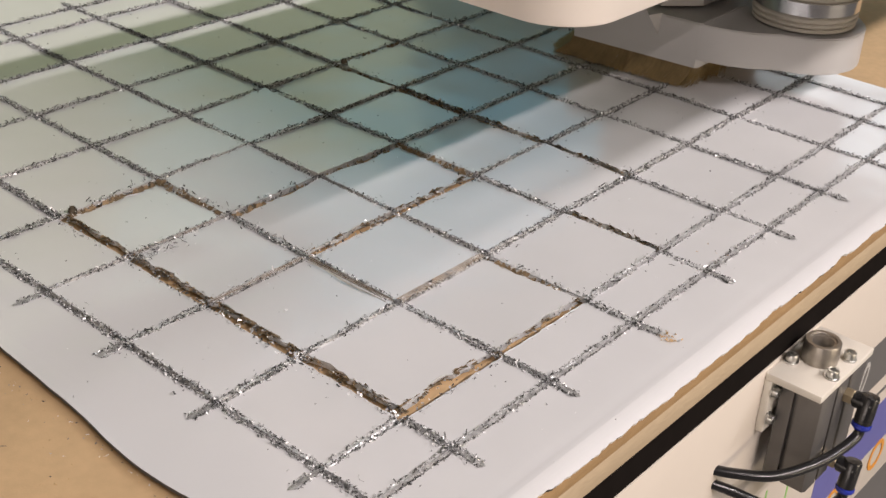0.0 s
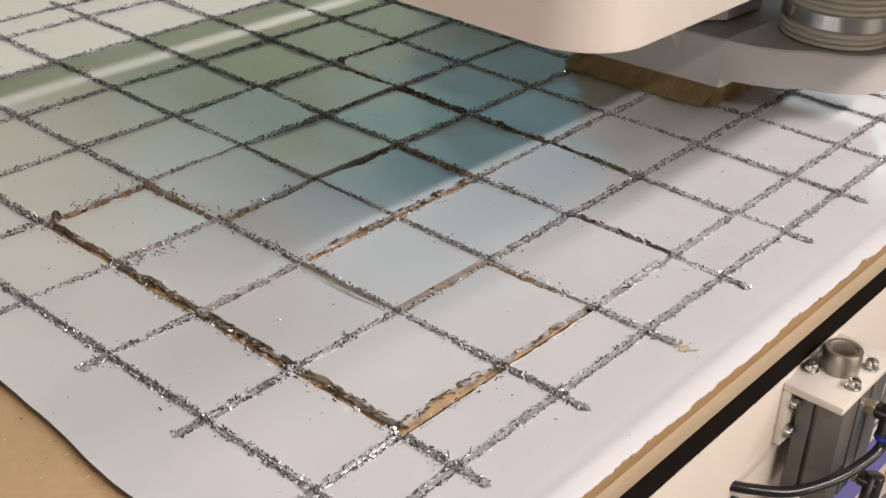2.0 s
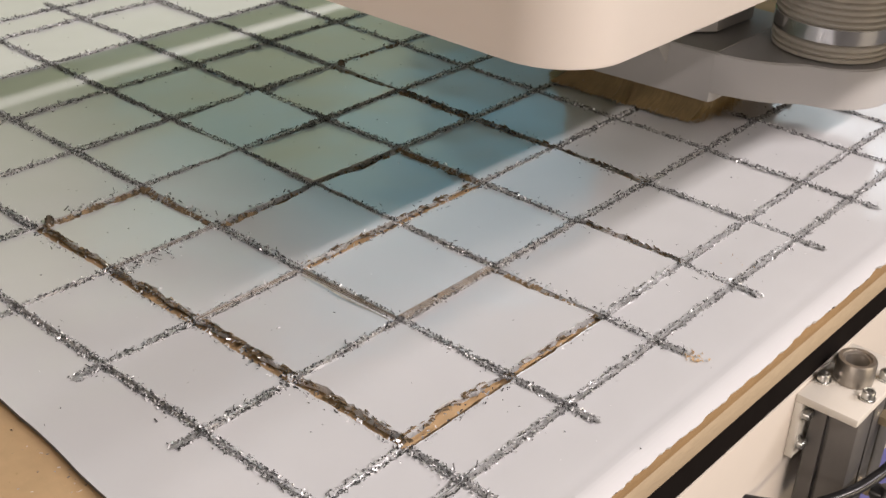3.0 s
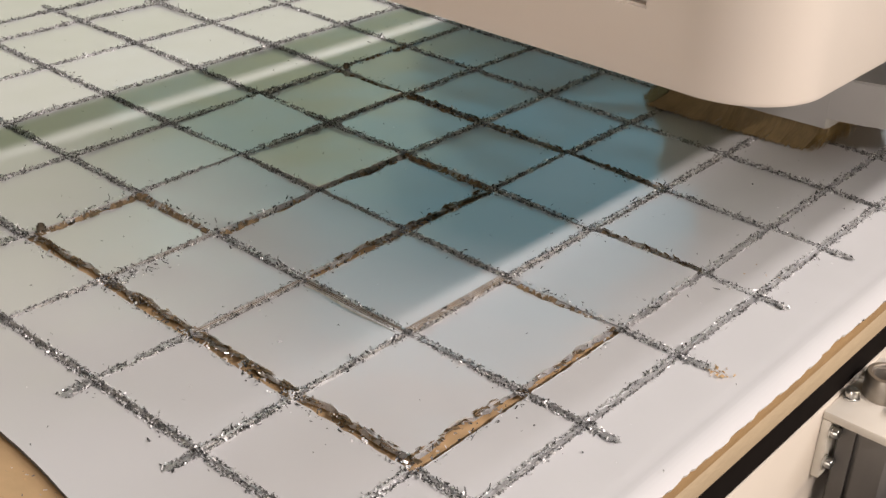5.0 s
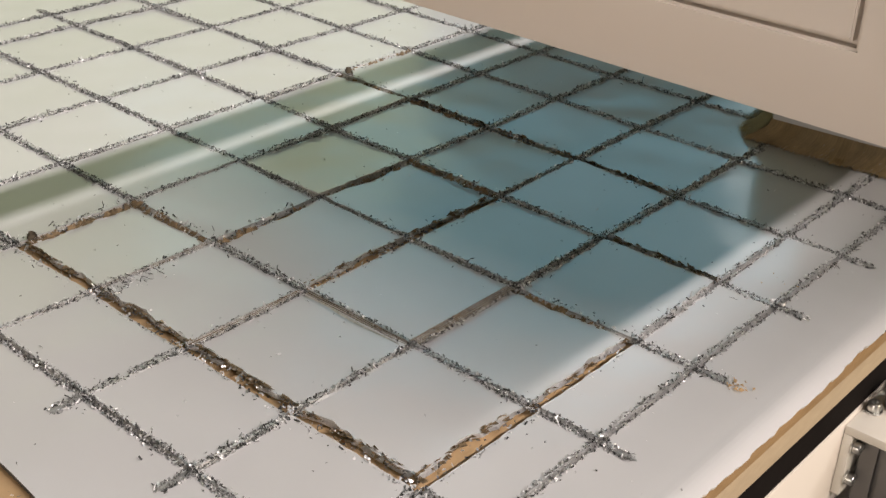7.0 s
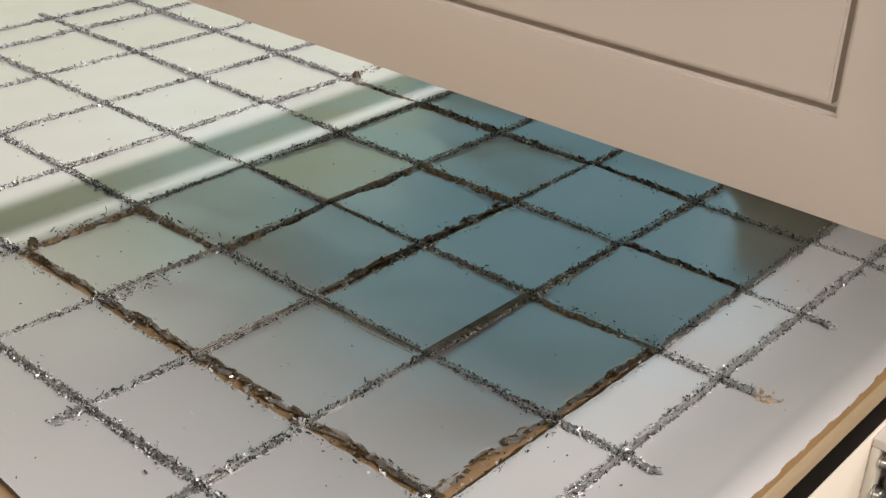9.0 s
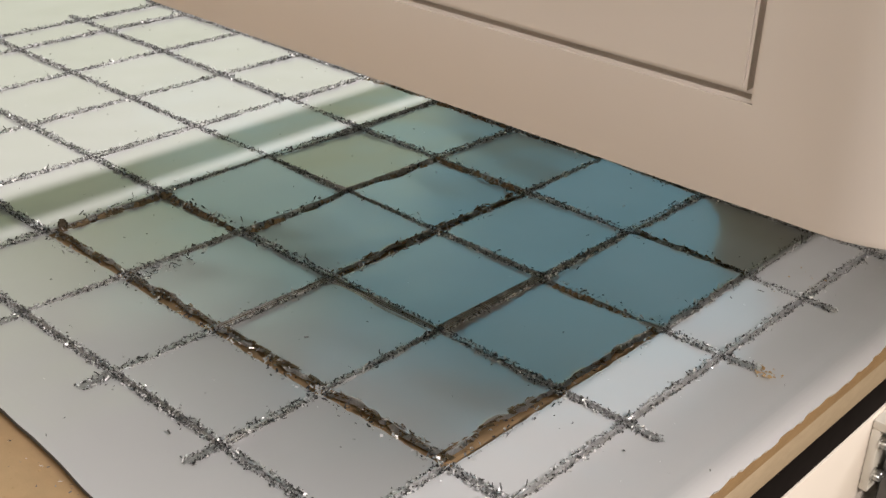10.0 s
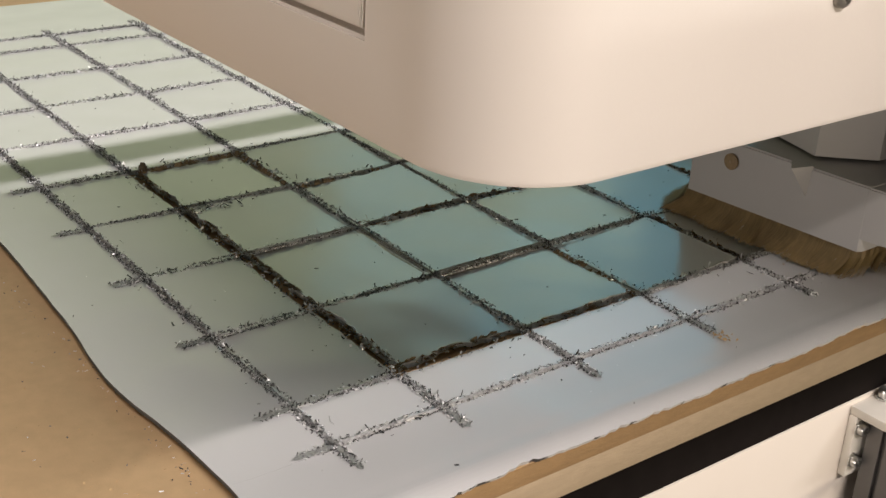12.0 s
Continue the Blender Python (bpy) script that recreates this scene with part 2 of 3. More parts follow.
def prism(poly, z0, z1, bevel=0.0, segments=2):
    bm = bmesh.new()
    lo = [bm.verts.new((x, y, z0)) for x, y in poly]
    hi = [bm.verts.new((x, y, z1)) for x, y in poly]
    n = len(poly)
    bm.faces.new(lo[::-1])
    top = bm.faces.new(hi)
    for k in range(n):
        bm.faces.new((lo[k], lo[(k + 1) % n], hi[(k + 1) % n], hi[k]))
    bmesh.ops.recalc_face_normals(bm, faces=bm.faces)
    if bevel:
        ed = [e for e in bm.edges if abs(e.verts[0].co.z - e.verts[1].co.z) < 1e-6]
        bmesh.ops.bevel(bm, geom=ed, offset=bevel, segments=segments, affect="EDGES", profile=0.5)
    return bm


def merge(*bms):
    out = bmesh.new()
    for b in bms:
        me = bpy.data.meshes.new("tmp")
        b.to_mesh(me)
        b.free()
        out.from_mesh(me)
        bpy.data.meshes.remove(me)
    return out


def arc(cx, cy, r, a0, a1, n=8):
    return [(cx + r * math.cos(radians(a0 + (a1 - a0) * k / n)), cy + r * math.sin(radians(a0 + (a1 - a0) * k / n))) for k in range(n + 1)]


def pipe(points, radius, n=14):
    """A tube through smooth points."""
    pts = [Vector(p) for p in points]
    fine = []
    for i in range(len(pts) - 1):
        p0, p1, p2, p3 = pts[max(i - 1, 0)], pts[i], pts[i + 1], pts[min(i + 2, len(pts) - 1)]
        for k in range(8):
            t = k / 8
            fine.append(0.5 * ((2 * p1) + (p2 - p0) * t + (2 * p0 - 5 * p1 + 4 * p2 - p3) * t * t + (3 * p1 - p0 - 3 * p2 + p3) * t ** 3))
    fine.append(pts[-1])
    bm = bmesh.new()
    rings = []
    up = Vector((0, 0, 1))
    for i, p in enumerate(fine):
        d = (fine[min(i + 1, len(fine) - 1)] - fine[max(i - 1, 0)]).normalized()
        s = d.cross(up).normalized()
        u = s.cross(d)
        rings.append([bm.verts.new(p + radius * (math.cos(2 * math.pi * k / n) * s + math.sin(2 * math.pi * k / n) * u)) for k in range(n)])
    for a, b in zip(rings, rings[1:]):
        for k in range(n):
            bm.faces.new((a[k], a[(k + 1) % n], b[(k + 1) % n], b[k]))
    bm.faces.new(rings[0][::-1])
    bm.faces.new(rings[-1])
    bmesh.ops.recalc_face_normals(bm, faces=bm.faces)
    return bm


def thing(name, label, category, at=(0, 0, 0), group="", kind=""):
    ob = new(name)
    ob.empty_display_size = 0.02
    ob.location = at
    return tagged(ob, label, category, group, kind)


def setting(name, bm, material, label, category):
    ob = new(name, from_bm(name, bm, material, 35))
    return tagged(ob, label, category, kind="structure")


# ---- the room ----
FLOOR_Z, CEIL_Z = -0.87, 3.1
setting("floor", box(-5.2, 5.2, -5.2, 7.2, FLOOR_Z - 0.1, FLOOR_Z), M_FLOOR, "grey concrete workshop floor", "floor")
setting("ceiling", box(-5.2, 5.2, -5.2, 7.2, CEIL_Z, CEIL_Z + 0.1), M_CEIL, "plain grey workshop ceiling", "ceiling")
setting("wall_west", box(-5.2, -5.0, -5.0, 7.0, FLOOR_Z, CEIL_Z), M_WALLG, "green painted workshop wall", "wall")
setting("wall_east", box(5.0, 5.2, -5.0, 7.0, FLOOR_Z, CEIL_Z), M_WALL, "grey painted workshop wall", "wall")
setting("wall_south", box(-5.2, 5.2, -5.2, -5.0, FLOOR_Z, CEIL_Z), M_WALL, "grey painted workshop wall", "wall")
setting("wall_north", box(-5.2, 5.2, 7.0, 7.2, FLOOR_Z, CEIL_Z), M_WALL, "grey painted workshop wall", "wall")

# ---- the grid of cuts (metres) ----
GX = [0.0341, -0.0080, -0.0999, -0.1934, -0.2852, -0.3743, -0.4644, -0.5556, -0.647, -0.7400, -0.786]
GY = [0.0327, 0.1016, 0.1976, 0.2967, 0.3963, 0.4930, 0.5890, 0.680, 0.766, 0.824]
SHEET = (-0.93, 0.0967, -0.0295, 0.868)


# ---- machine table ----
def machine_table():
    t = thing("router_table", "cream painted steel router table with black edge strip", "machine table")
    part("frame_side", box(-1.7, 0.0905, -1.2, 2.2, -0.42, -0.0692, 0.0014), M_FRAME, t)
    part("black_edge_strip", box(-1.7, 0.0890, -1.2, 2.2, -0.0690, -0.0385), M_BLACK, t, "matt black strip under the board")
    part("lower_skirt", box(-1.7, 0.086, -1.2, 2.2, FLOOR_Z, -0.42), M_STK_GREY, t, "dark grey lower body")
    return t


def boards():
    b = thing("lower_board", "pale fibreboard lying on the router table", "board")
    part("panel", box(-1.6, 0.0928, -1.15, 2.1, -0.0385, -0.0198, 0.0006), M_MDF_LOW, b)
    u = thing("spoilboard", "brown fibreboard spoilboard under the white sheet", "board")
    part("panel", box(-1.6, 0.0935, -1.15, 2.1, -0.0198, -0.0076, 0.0006), M_MDF_UP, u)
    part("facing", box(-1.6, 0.0929, -1.15, 2.1, -0.0076, -0.0060), M_MDF_TOP, u, "tan smooth fibreboard face")


machine_table()
boards()

# ---- the cut sheet ----
# cuts that went through to the board: axis, line, from, to, width on the low side, width on the high side
SLOTS = [
    ("y", 1, 5, 1, 0.0005, 0.0062), ("x", 1, 1, 2, 0.0082, 0.002), ("x", 1, 2, 3, 0.005, 0.0005),
    ("x", 3, 2, 4, 0.0058, 0.001), ("x", 4, 2, 4, 0.002, 0.005), ("x", 5, 1, 2, 0.001, 0.005),
    ("y", 3, 2, 1, 0.0045, 0.001), ("y", 4, 2, 1, 0.001, 0.0055), ("y", 5, 5, 2, 0.001, 0.0045), ("y", 5, 6, 4, 0.0045, 0.001),
    ("x", 6, 5, 6, 0.002, 0.003), ("y", 2, 5, 4, 0.003, 0.001), ("y", 4, 4, 3, 0.003, 0.001),
]


def slot_width(axis, line, cell, high):
    for a, l, f, t, low_w, high_w in SLOTS:
        if a == axis and l == line and min(f, t) <= cell < max(f, t):
            w = high_w if high else low_w
            if w >= 0.004:
                return w
    return 0.0


G = 0.0020


def edge_offsets(n, wide, rng):
    """How far a tile's edge stands back from the middle of its cut, point by point."""
    s = np.linspace(0, 1, n + 1)
    o = G + rng.normal(0, 0.0003, n + 1)
    if wide:
        wave = 0.55 + 0.45 * np.sin(np.pi * np.clip(s * 1.0, 0, 1)) ** 0.6 + 0.34 * np.sin(2 * np.pi * (s * rng.uniform(1, 2.2) + rng.random())) * np.sin(np.pi * s)
        o = G + (wide - G * 0.4) * np.clip(wave, 0.1, 1.4) + rng.normal(0, 0.0005, n + 1)
    return o


def tile_mesh(i, j, rng):
    """The tile between cut lines i, i + 1 along x and j, j + 1 along y."""
    x1, x0, y0, y1 = GX[i], GX[i + 1], GY[j], GY[j + 1]
    n = 22
    wide = [slot_width("y", j, i, True), slot_width("x", i, j, False), slot_width("y", j + 1, i, False), slot_width("x", i + 1, j, True)]
    offs = [edge_offsets(n, w, rng) for w in wide]
    s = np.linspace(0, 1, n + 1)
    oB, oR, oT, oL = offs

    def ring(k_top):
        pts = []
        def o(arr, w, k):
            if k_top:
                return arr[k]
            return max(arr[k] - 0.0006, 0.0003) if w else 0.00025
        f = lambda arr, w, k: o(arr, w, k)
        xa0, xa1 = x0 + f(oL, wide[3], 0), x1 - f(oR, wide[1], 0)
        for k in range(n):
            pts.append((xa0 + (xa1 - xa0) * s[k], y0 + f(oB, wide[0], k)))
        for k in range(n):
            pts.append((x1 - f(oR, wide[1], k), y0 + f(oB, wide[0], n) + (y1 - f(oT, wide[2], n) - y0 - f(oB, wide[0], n)) * s[k]))
        for k in range(n):
            pts.append((x1 - f(oR, wide[1], n) + (x0 + f(oL, wide[3], n) - x1 + f(oR, wide[1], n)) * s[k], y1 - f(oT, wide[2], n - k)))
        for k in range(n):
            pts.append((x0 + f(oL, wide[3], n - k), y1 - f(oT, wide[2], 0) + (y0 + f(oB, wide[0], 0) - y1 + f(oT, wide[2], 0)) * s[k]))
        return np.array(pts)

    a, b = ring(True), ring(False)
    cx, cy = (x0 + x1) / 2, (y0 + y1) / 2
    m = len(a)
    dz = rng.normal(0, 0.00025)
    loose = 2.0 if i < 6 and j < 5 else 0.9
    tx, ty = np.clip(rng.normal(0, 0.009, 2), -0.014, 0.014) * loose
    lift = lambda p: dz + tx * (p[0] - cx) + ty * (p[1] - cy)
    inner = a * 0.965 + np.array([cx, cy]) * 0.035
    verts = [(p[0], p[1], lift(p)) for p in inner]
    verts += [(p[0], p[1], lift(p) + max(0, rng.normal(0.00015, 0.00025))) for p in a]
    verts += [(p[0] * 0.9985 + cx * 0.0015, p[1] * 0.9985 + cy * 0.0015, lift(p) - 0.0006) for p in a]
    verts += [(p[0], p[1], -0.0026) for p in b]
    verts += [(p[0], p[1], -0.0032) for p in b]
    faces, slots = [list(range(m))], [0]
    for r, sl in ((0, 0), (1, 0), (2, 1), (3, 1)):
        for k in range(m):
            q = (k + 1) % m
            faces.append((r * m + k, (r + 1) * m + k, (r + 1) * m + q, r * m + q))
            slots.append(sl)
    faces.append([4 * m + k for k in range(m)][::-1])
    slots.append(1)
    return mesh_from("tile", verts, faces, [M_SHEET, M_BRIGHT if i < 2 else M_ALU], slots)


def border_mesh(rng):
    """The uncut margin round the tiles: ragged outside, bent down a little along the table's edge."""
    X0, X1, Y0, Y1 = SHEET
    xin0, xin1, yin0, yin1 = GX[-1] - G, GX[0] + G, GY[0] - G, GY[-1] + G
    verts, faces, slots = [], [], []

    def grid(xs, ys, zf):
        base = len(verts)
        for y in ys:
            for x in xs:
                verts.append((x(y) if callable(x) else x, y, 0))
        nx = len(xs)
        for r in range(len(ys) - 1):
            for c in range(nx - 1):
                faces.append((base + r * nx + c, base + r * nx + c + 1, base + (r + 1) * nx + c + 1, base + (r + 1) * nx + c))
        for k in range(base, len(verts)):
            x, y, _ = verts[k]
            verts[k] = (x, y, zf(x, y))

    ysf = list(np.arange(Y0, Y1, 0.002)) + [Y1]
    rag = {round(y, 5): X1 + 0.0011 * noise.noise((y * 60, 0, 0)) + 0.0018 * noise.noise((y * 14, 3, 0)) + 0.0009 * noise.noise((y * 240, 7, 0)) - 0.004 * max(0, noise.noise((y * 33, 11, 0)) - 0.2) for y in ysf}
    edge = lambda y: rag[round(y, 5)]
    curl = lambda x, y: -0.012 * max(0, x - xin1 - 0.004) - 17.0 * max(0, x - 0.0825) ** 2 - 0.0002 * math.exp(-((x - 0.079) / 0.004) ** 2) + 0.0006 * noise.noise((x * 9, y * 7, 2))
    flat = lambda x, y: 0.0004 * noise.noise((x * 9, y * 7, 2))
    grid([xin1, 0.05, 0.065, 0.073, 0.077, 0.080, 0.0825, 0.085, 0.0875, 0.090, 0.0925, 0.0945, edge], ysf, curl)
    xs = list(np.linspace(X0, xin1, 160))
    grid(xs, [y for y in ysf if y < yin0 - 0.0005] + [yin0], flat)
    grid(xs, [yin1, 0.85, Y1], flat)
    grid([X0, -0.9, -0.85, xin0], list(np.linspace(yin0, yin1, 60)), flat)
    # the free edge is hand-cut: it wanders and lifts a little off the board
    for k, (x, y, z) in enumerate(verts):
        f = 1 - (y - Y0) / 0.0135
        if f > 0.001:
            dy = -0.0082 * math.exp(-((x + 0.085) / 0.06) ** 2) + 0.004 * min(1, max(0, (-0.18 - x) / 0.1)) + 0.0006 * noise.noise((x * 45, 2, 0))
            verts[k] = (x, y + f * dy, z + f * (0.0004 + 0.0010 * noise.noise((x * 5, 5, 0))))
    me = mesh_from("margin", verts, faces, [M_SHEET], None)
    return me


def cut_sheet():
    rng = np.random.default_rng(5)
    s = thing("grooved_sheet", "white coated aluminium sheet scored into square tiles, on fibreboard", "metal sheet")
    b = new("margin", border_mesh(rng))
    b.parent = s
    sol = b.modifiers.new("thick", "SOLIDIFY")
    sol.thickness, sol.offset = 0.0026, -1
    b.data.materials.append(M_RIM)
    sol.material_offset_rim = 1
    for i in range(len(GX) - 1):
        for j in range(len(GY) - 1):
            ob = new("tile", tile_mesh(i, j, rng))
            ob.parent = s
    # short overruns of the cutter past the outer cuts
    for axis, lines in (("y", GY), ("x", GX)):
        for c in lines:
            for side in (0, 1):
                ends = (GX[0], GX[-1]) if axis == "y" else (GY[0], GY[-1])
                e = ends[side]
                sign = (1 if side == 0 else -1) * (1 if axis == "y" else -1)
                length = 0.021 + 0.004 * rng.random()
                v, f = [], []
                n = 10
                for q in range(n + 1):
                    d = sign * (0.002 + length * q / n)
                    w = 0.0018 * (1 if q < n else 0.3) + rng.normal(0, 0.0003)
                    for lat, z in ((-w, 0.0006), (-w * 0.3, -0.0002 + 0.0009), (w * 0.3, 0.0007), (w, 0.0006)):
                        p = (e + d, c + lat, z + 0.0002) if axis == "y" else (c + lat, e + d, z + 0.0002)
                        v.append(p)
                    if q:
                        for r in range(3):
                            f.append((4 * q - 4 + r, 4 * q - 3 + r, 4 * q + 1 + r, 4 * q + r))
                ob = new("overrun_cut", mesh_from("overrun_cut", v, f, [M_SCORED]))
                ob.parent = s
    score_ridges(s)
    return s


# bright parallel ridges left in the scored lines: axis, line, from, to, places across
RIDGES = [("x", 0, 0, 9, (-0.0008, 0.0007)), ("x", 1, 3, 9, (-0.0007, 0.0008)), ("x", 2, 2, 3, (-0.0046, -0.0032, -0.0018, -0.0003, 0.0012)),
          ("y", 2, 3, 2, (-0.0030, -0.0013, 0.0004)), ("x", 3, 1, 2, (-0.0024, -0.0010, 0.0006)), ("x", 4, 1, 2, (-0.0020, -0.0006, 0.0008)), ("x", 4, 2, 3, (-0.0020, -0.0006))]


def score_ridges(sheet):
    rng = np.random.default_rng(61)
    for axis, line, f, t, places in RIDGES:
        c = (GX if axis == "x" else GY)[line]
        ends = GY if axis == "x" else GX
        lo, hi = sorted((ends[f], ends[t]))
        V, F = [], []
        for place in places:
            n = int((hi - lo) / 0.003)
            b = len(V)
            ph = rng.random() * 50
            for k in range(n + 1):
                u = lo + 0.002 + (hi - lo - 0.004) * k / n
                lat = c + place + 0.0005 * noise.noise((u * 22, ph, 0))
                w = 0.00042 + 0.00018 * noise.noise((u * 90, ph, 3))
                z = (0.0012 if len(places) > 2 else 0.0007) + 0.0005 * noise.noise((u * 60, ph, 7))
                for q, h in ((-w, -0.0012), (0, z), (w, -0.0012)):
                    V.append((u, lat + q, h) if axis == "y" else (lat + q, u, h))
                if k:
                    a = b + 3 * k
                    F += [(a - 3, a, a + 1, a - 2), (a - 2, a + 1, a + 2, a - 1)]
        m = [0] * len(F)
        if len(places) > 2:
            b = len(V)
            for q in (0, 1, 2, 3):
                u, lat = (lo + 0.003, hi - 0.003)[q in (1, 2)], c + (places[0] - 0.0007, places[-1] + 0.0007)[q > 1]
                V.append((u, lat, 0.0006) if axis == "y" else (lat, u, 0.0006))
            F.append((b, b + 1, b + 2, b + 3))
            m.append(1)
        ob = new("score_ridge", mesh_from("score_ridge", V, F, [M_BRIGHT, M_TORN], m))
        ob.parent = sheet


def swarf():
    """Curled chips thrown up along the cuts, and stray ones on the tiles."""
    rng = np.random.default_rng(11)
    P, A, L, W, TILT, BEND = [], [], [], [], [], []

    def along(axis, c, a, b, per_m):
        n = int(abs(b - a) * per_m)
        u = rng.uniform(min(a, b), max(a, b), n)
        clump = np.array([0.5 + 0.9 * max(0, noise.noise((q * 55, c * 31, axis == "x"))) for q in u])
        keep = rng.random(n) < clump + 0.25
        u = u[keep]
        n = len(u)
        side = rng.choice([-1, 1], n)
        line = GX.index(c) if axis == "x" else GY.index(c)
        lat = np.where(rng.random(n) < 0.72, side * np.abs(rng.normal(0.0021, 0.0008, n) + np.where(rng.random(n) < 0.04, rng.exponential(0.002, n), 0)), rng.normal(0, 0.0012, n))
        z = np.where(np.abs(lat) < 0.0018, rng.uniform(-0.0022, 0.0004, n), rng.uniform(0.0002, 0.0012, n))
        # few chips stay in the cuts that went through
        open_cut = np.zeros(n, bool)
        for a2, l2, f2, t2, _, _ in SLOTS:
            if a2 == axis and l2 == line:
                ends = GY if axis == "x" else GX
                lo, hi = sorted((ends[min(f2, t2)], ends[max(f2, t2)]))
                open_cut |= (u > lo) & (u < hi)
        stay = ~(open_cut & (np.abs(lat) < 0.0045) & (rng.random(n) < 0.86))
        # nor on the ridged stretches
        for a2, l2, f2, t2, places in RIDGES:
            if a2 == axis and l2 == line and len(places) > 2:
                ends = GY if axis == "x" else GX
                lo, hi = sorted((ends[f2], ends[t2]))
                stay &= ~((u > lo + 0.004) & (u < hi - 0.004) & (lat > places[0] - 0.0006) & (lat < places[-1] + 0.0004) & (rng.random(n) < 0.85))
        u, lat, z, n = u[stay], lat[stay], z[stay], int(stay.sum())
        lat = lat + np.where(open_cut[stay], np.sign(lat) * 0.002, 0)
        pts = np.stack([u, c + lat, z], 1) if axis == "y" else np.stack([c + lat, u, z], 1)
        ang = (0 if axis == "y" else math.pi / 2) + rng.normal(0, 0.75, n)
        add(pts, ang, (rng.gamma(2.2, 0.0005, n) + 0.0004) * np.where(rng.random(n) < 0.1, 1.7, 1.0), rng.uniform(0.0004, 0.0011, n), rng.normal(0, 0.5, n), rng.normal(0, 0.9, n))

    def add(p, a, l, w, t, b):
        P.append(p), A.append(a), L.append(np.clip(l, 0.0006, 0.0065)), W.append(w), TILT.append(t), BEND.append(b)

    for c in GY:
        along("y", c, GX[-1] - 0.02, GX[0] + 0.022, 10500)
    for k, c in enumerate(GX):
        along("x", c, GY[0] - 0.022, GY[-1] + 0.02, 5600 if k < 2 else 10500)
    n = 460
    add(np.stack([rng.uniform(-0.8, 0.09, n), rng.uniform(-0.03, 0.82, n), np.full(n, 0.0005)], 1), rng.uniform(0, 6.3, n), rng.gamma(2, 0.0005, n) + 0.0006, rng.uniform(0.0003, 0.0009, n), rng.normal(0, 0.1, n), rng.normal(0, 0.6, n))
    n = 260
    add(np.stack([rng.uniform(-0.6, 0.08, n), -0.034 - np.abs(np.where(rng.random(n) < 0.6, rng.normal(0, 0.006, n), rng.normal(0, 0.045, n))), np.full(n, -0.0056)], 1), rng.uniform(0, 6.3, n), rng.gamma(2, 0.0004, n) + 0.0005, rng.uniform(0.0003, 0.0008, n), rng.normal(0, 0.1, n), rng.normal(0, 0.6, n))
    # larger pale flakes on the near side of the cuts that went through
    for a2, l2, f2, t2, low_w, high_w in SLOTS:
        ends, mid = (GY, GX[l2]) if a2 == "x" else (GX, GY[l2])
        lo, hi = sorted((ends[min(f2, t2)], ends[max(f2, t2)]))
        n = int((hi - lo) * (200 if (a2, l2) == ("x", 1) else 520))
        u = rng.uniform(lo, hi, n)
        u = u[np.array([noise.noise((q * 45, mid * 20, 3)) > -0.05 for q in u], bool)]
        n = len(u)
        if n == 0:
            continue
        lat = mid + (-1 if high_w >= low_w else 1) * rng.normal(0.0008, 0.0018, n)
        zz = rng.uniform(-0.0008, 0.0012, n)
        add(np.stack([u, lat, zz], 1) if a2 == "y" else np.stack([lat, u, zz], 1), rng.uniform(0, 6.3, n), rng.uniform(0.0016, 0.0036, n), rng.uniform(0.0008, 0.0016, n), rng.normal(0, 0.5, n), rng.normal(0, 0.9, n))
    # a small heap of chips beside one crossing
    n = 160
    add(np.stack([rng.normal(-0.2800, 0.005, n), 0.104 + np.abs(rng.normal(0, 0.018, n)), np.abs(rng.normal(0.0008, 0.0007, n))], 1), rng.uniform(0, 6.3, n), rng.gamma(3, 0.0008, n) + 0.001, rng.uniform(0.0004, 0.0009, n), rng.normal(0, 0.4, n), rng.normal(0, 0.9, n))
    P, A, L, W, TILT, BEND = (np.concatenate(q) for q in (P, A, L, W, TILT, BEND))
    n = len(P)
    d = np.stack([np.cos(A) * np.cos(TILT), np.sin(A) * np.cos(TILT), np.sin(TILT)], 1)
    roll = rng.normal(0, 0.8, n)
    side = np.stack([-np.sin(A), np.cos(A), np.zeros(n)], 1)
    up = np.cross(d, side)
    s2 = side * np.cos(roll)[:, None] + up * np.sin(roll)[:, None]
    u2 = np.cross(d, s2)
    V = np.zeros((n, 6, 3))
    for k, q in enumerate((-0.5, 0.0, 0.5)):
        mid = P + d * (q * L)[:, None] + u2 * ((abs(q) * 2) * BEND * L * 0.3)[:, None]
        V[:, 2 * k] = mid - s2 * (W * 0.5)[:, None]
        V[:, 2 * k + 1] = mid + s2 * (W * 0.5)[:, None]
    inside = P[:, 2] < 0
    V[:, :, 2] += np.where(inside, 0, 0.0002 - np.minimum(V[:, :, 2].min(1), 0.0002))[:, None]
    V = V.reshape(-1, 3)
    base = np.arange(n)[:, None] * 6
    F = np.concatenate([base + np.array([0, 1, 3, 2]), base + np.array([2, 3, 5, 4])]).tolist()
    ob = new("aluminium_swarf", mesh_from("aluminium_swarf", V.tolist(), F, [M_SWARF]))
    return tagged(ob, "bright curled aluminium chips along the cut grooves", "metal chips", kind="stuff")


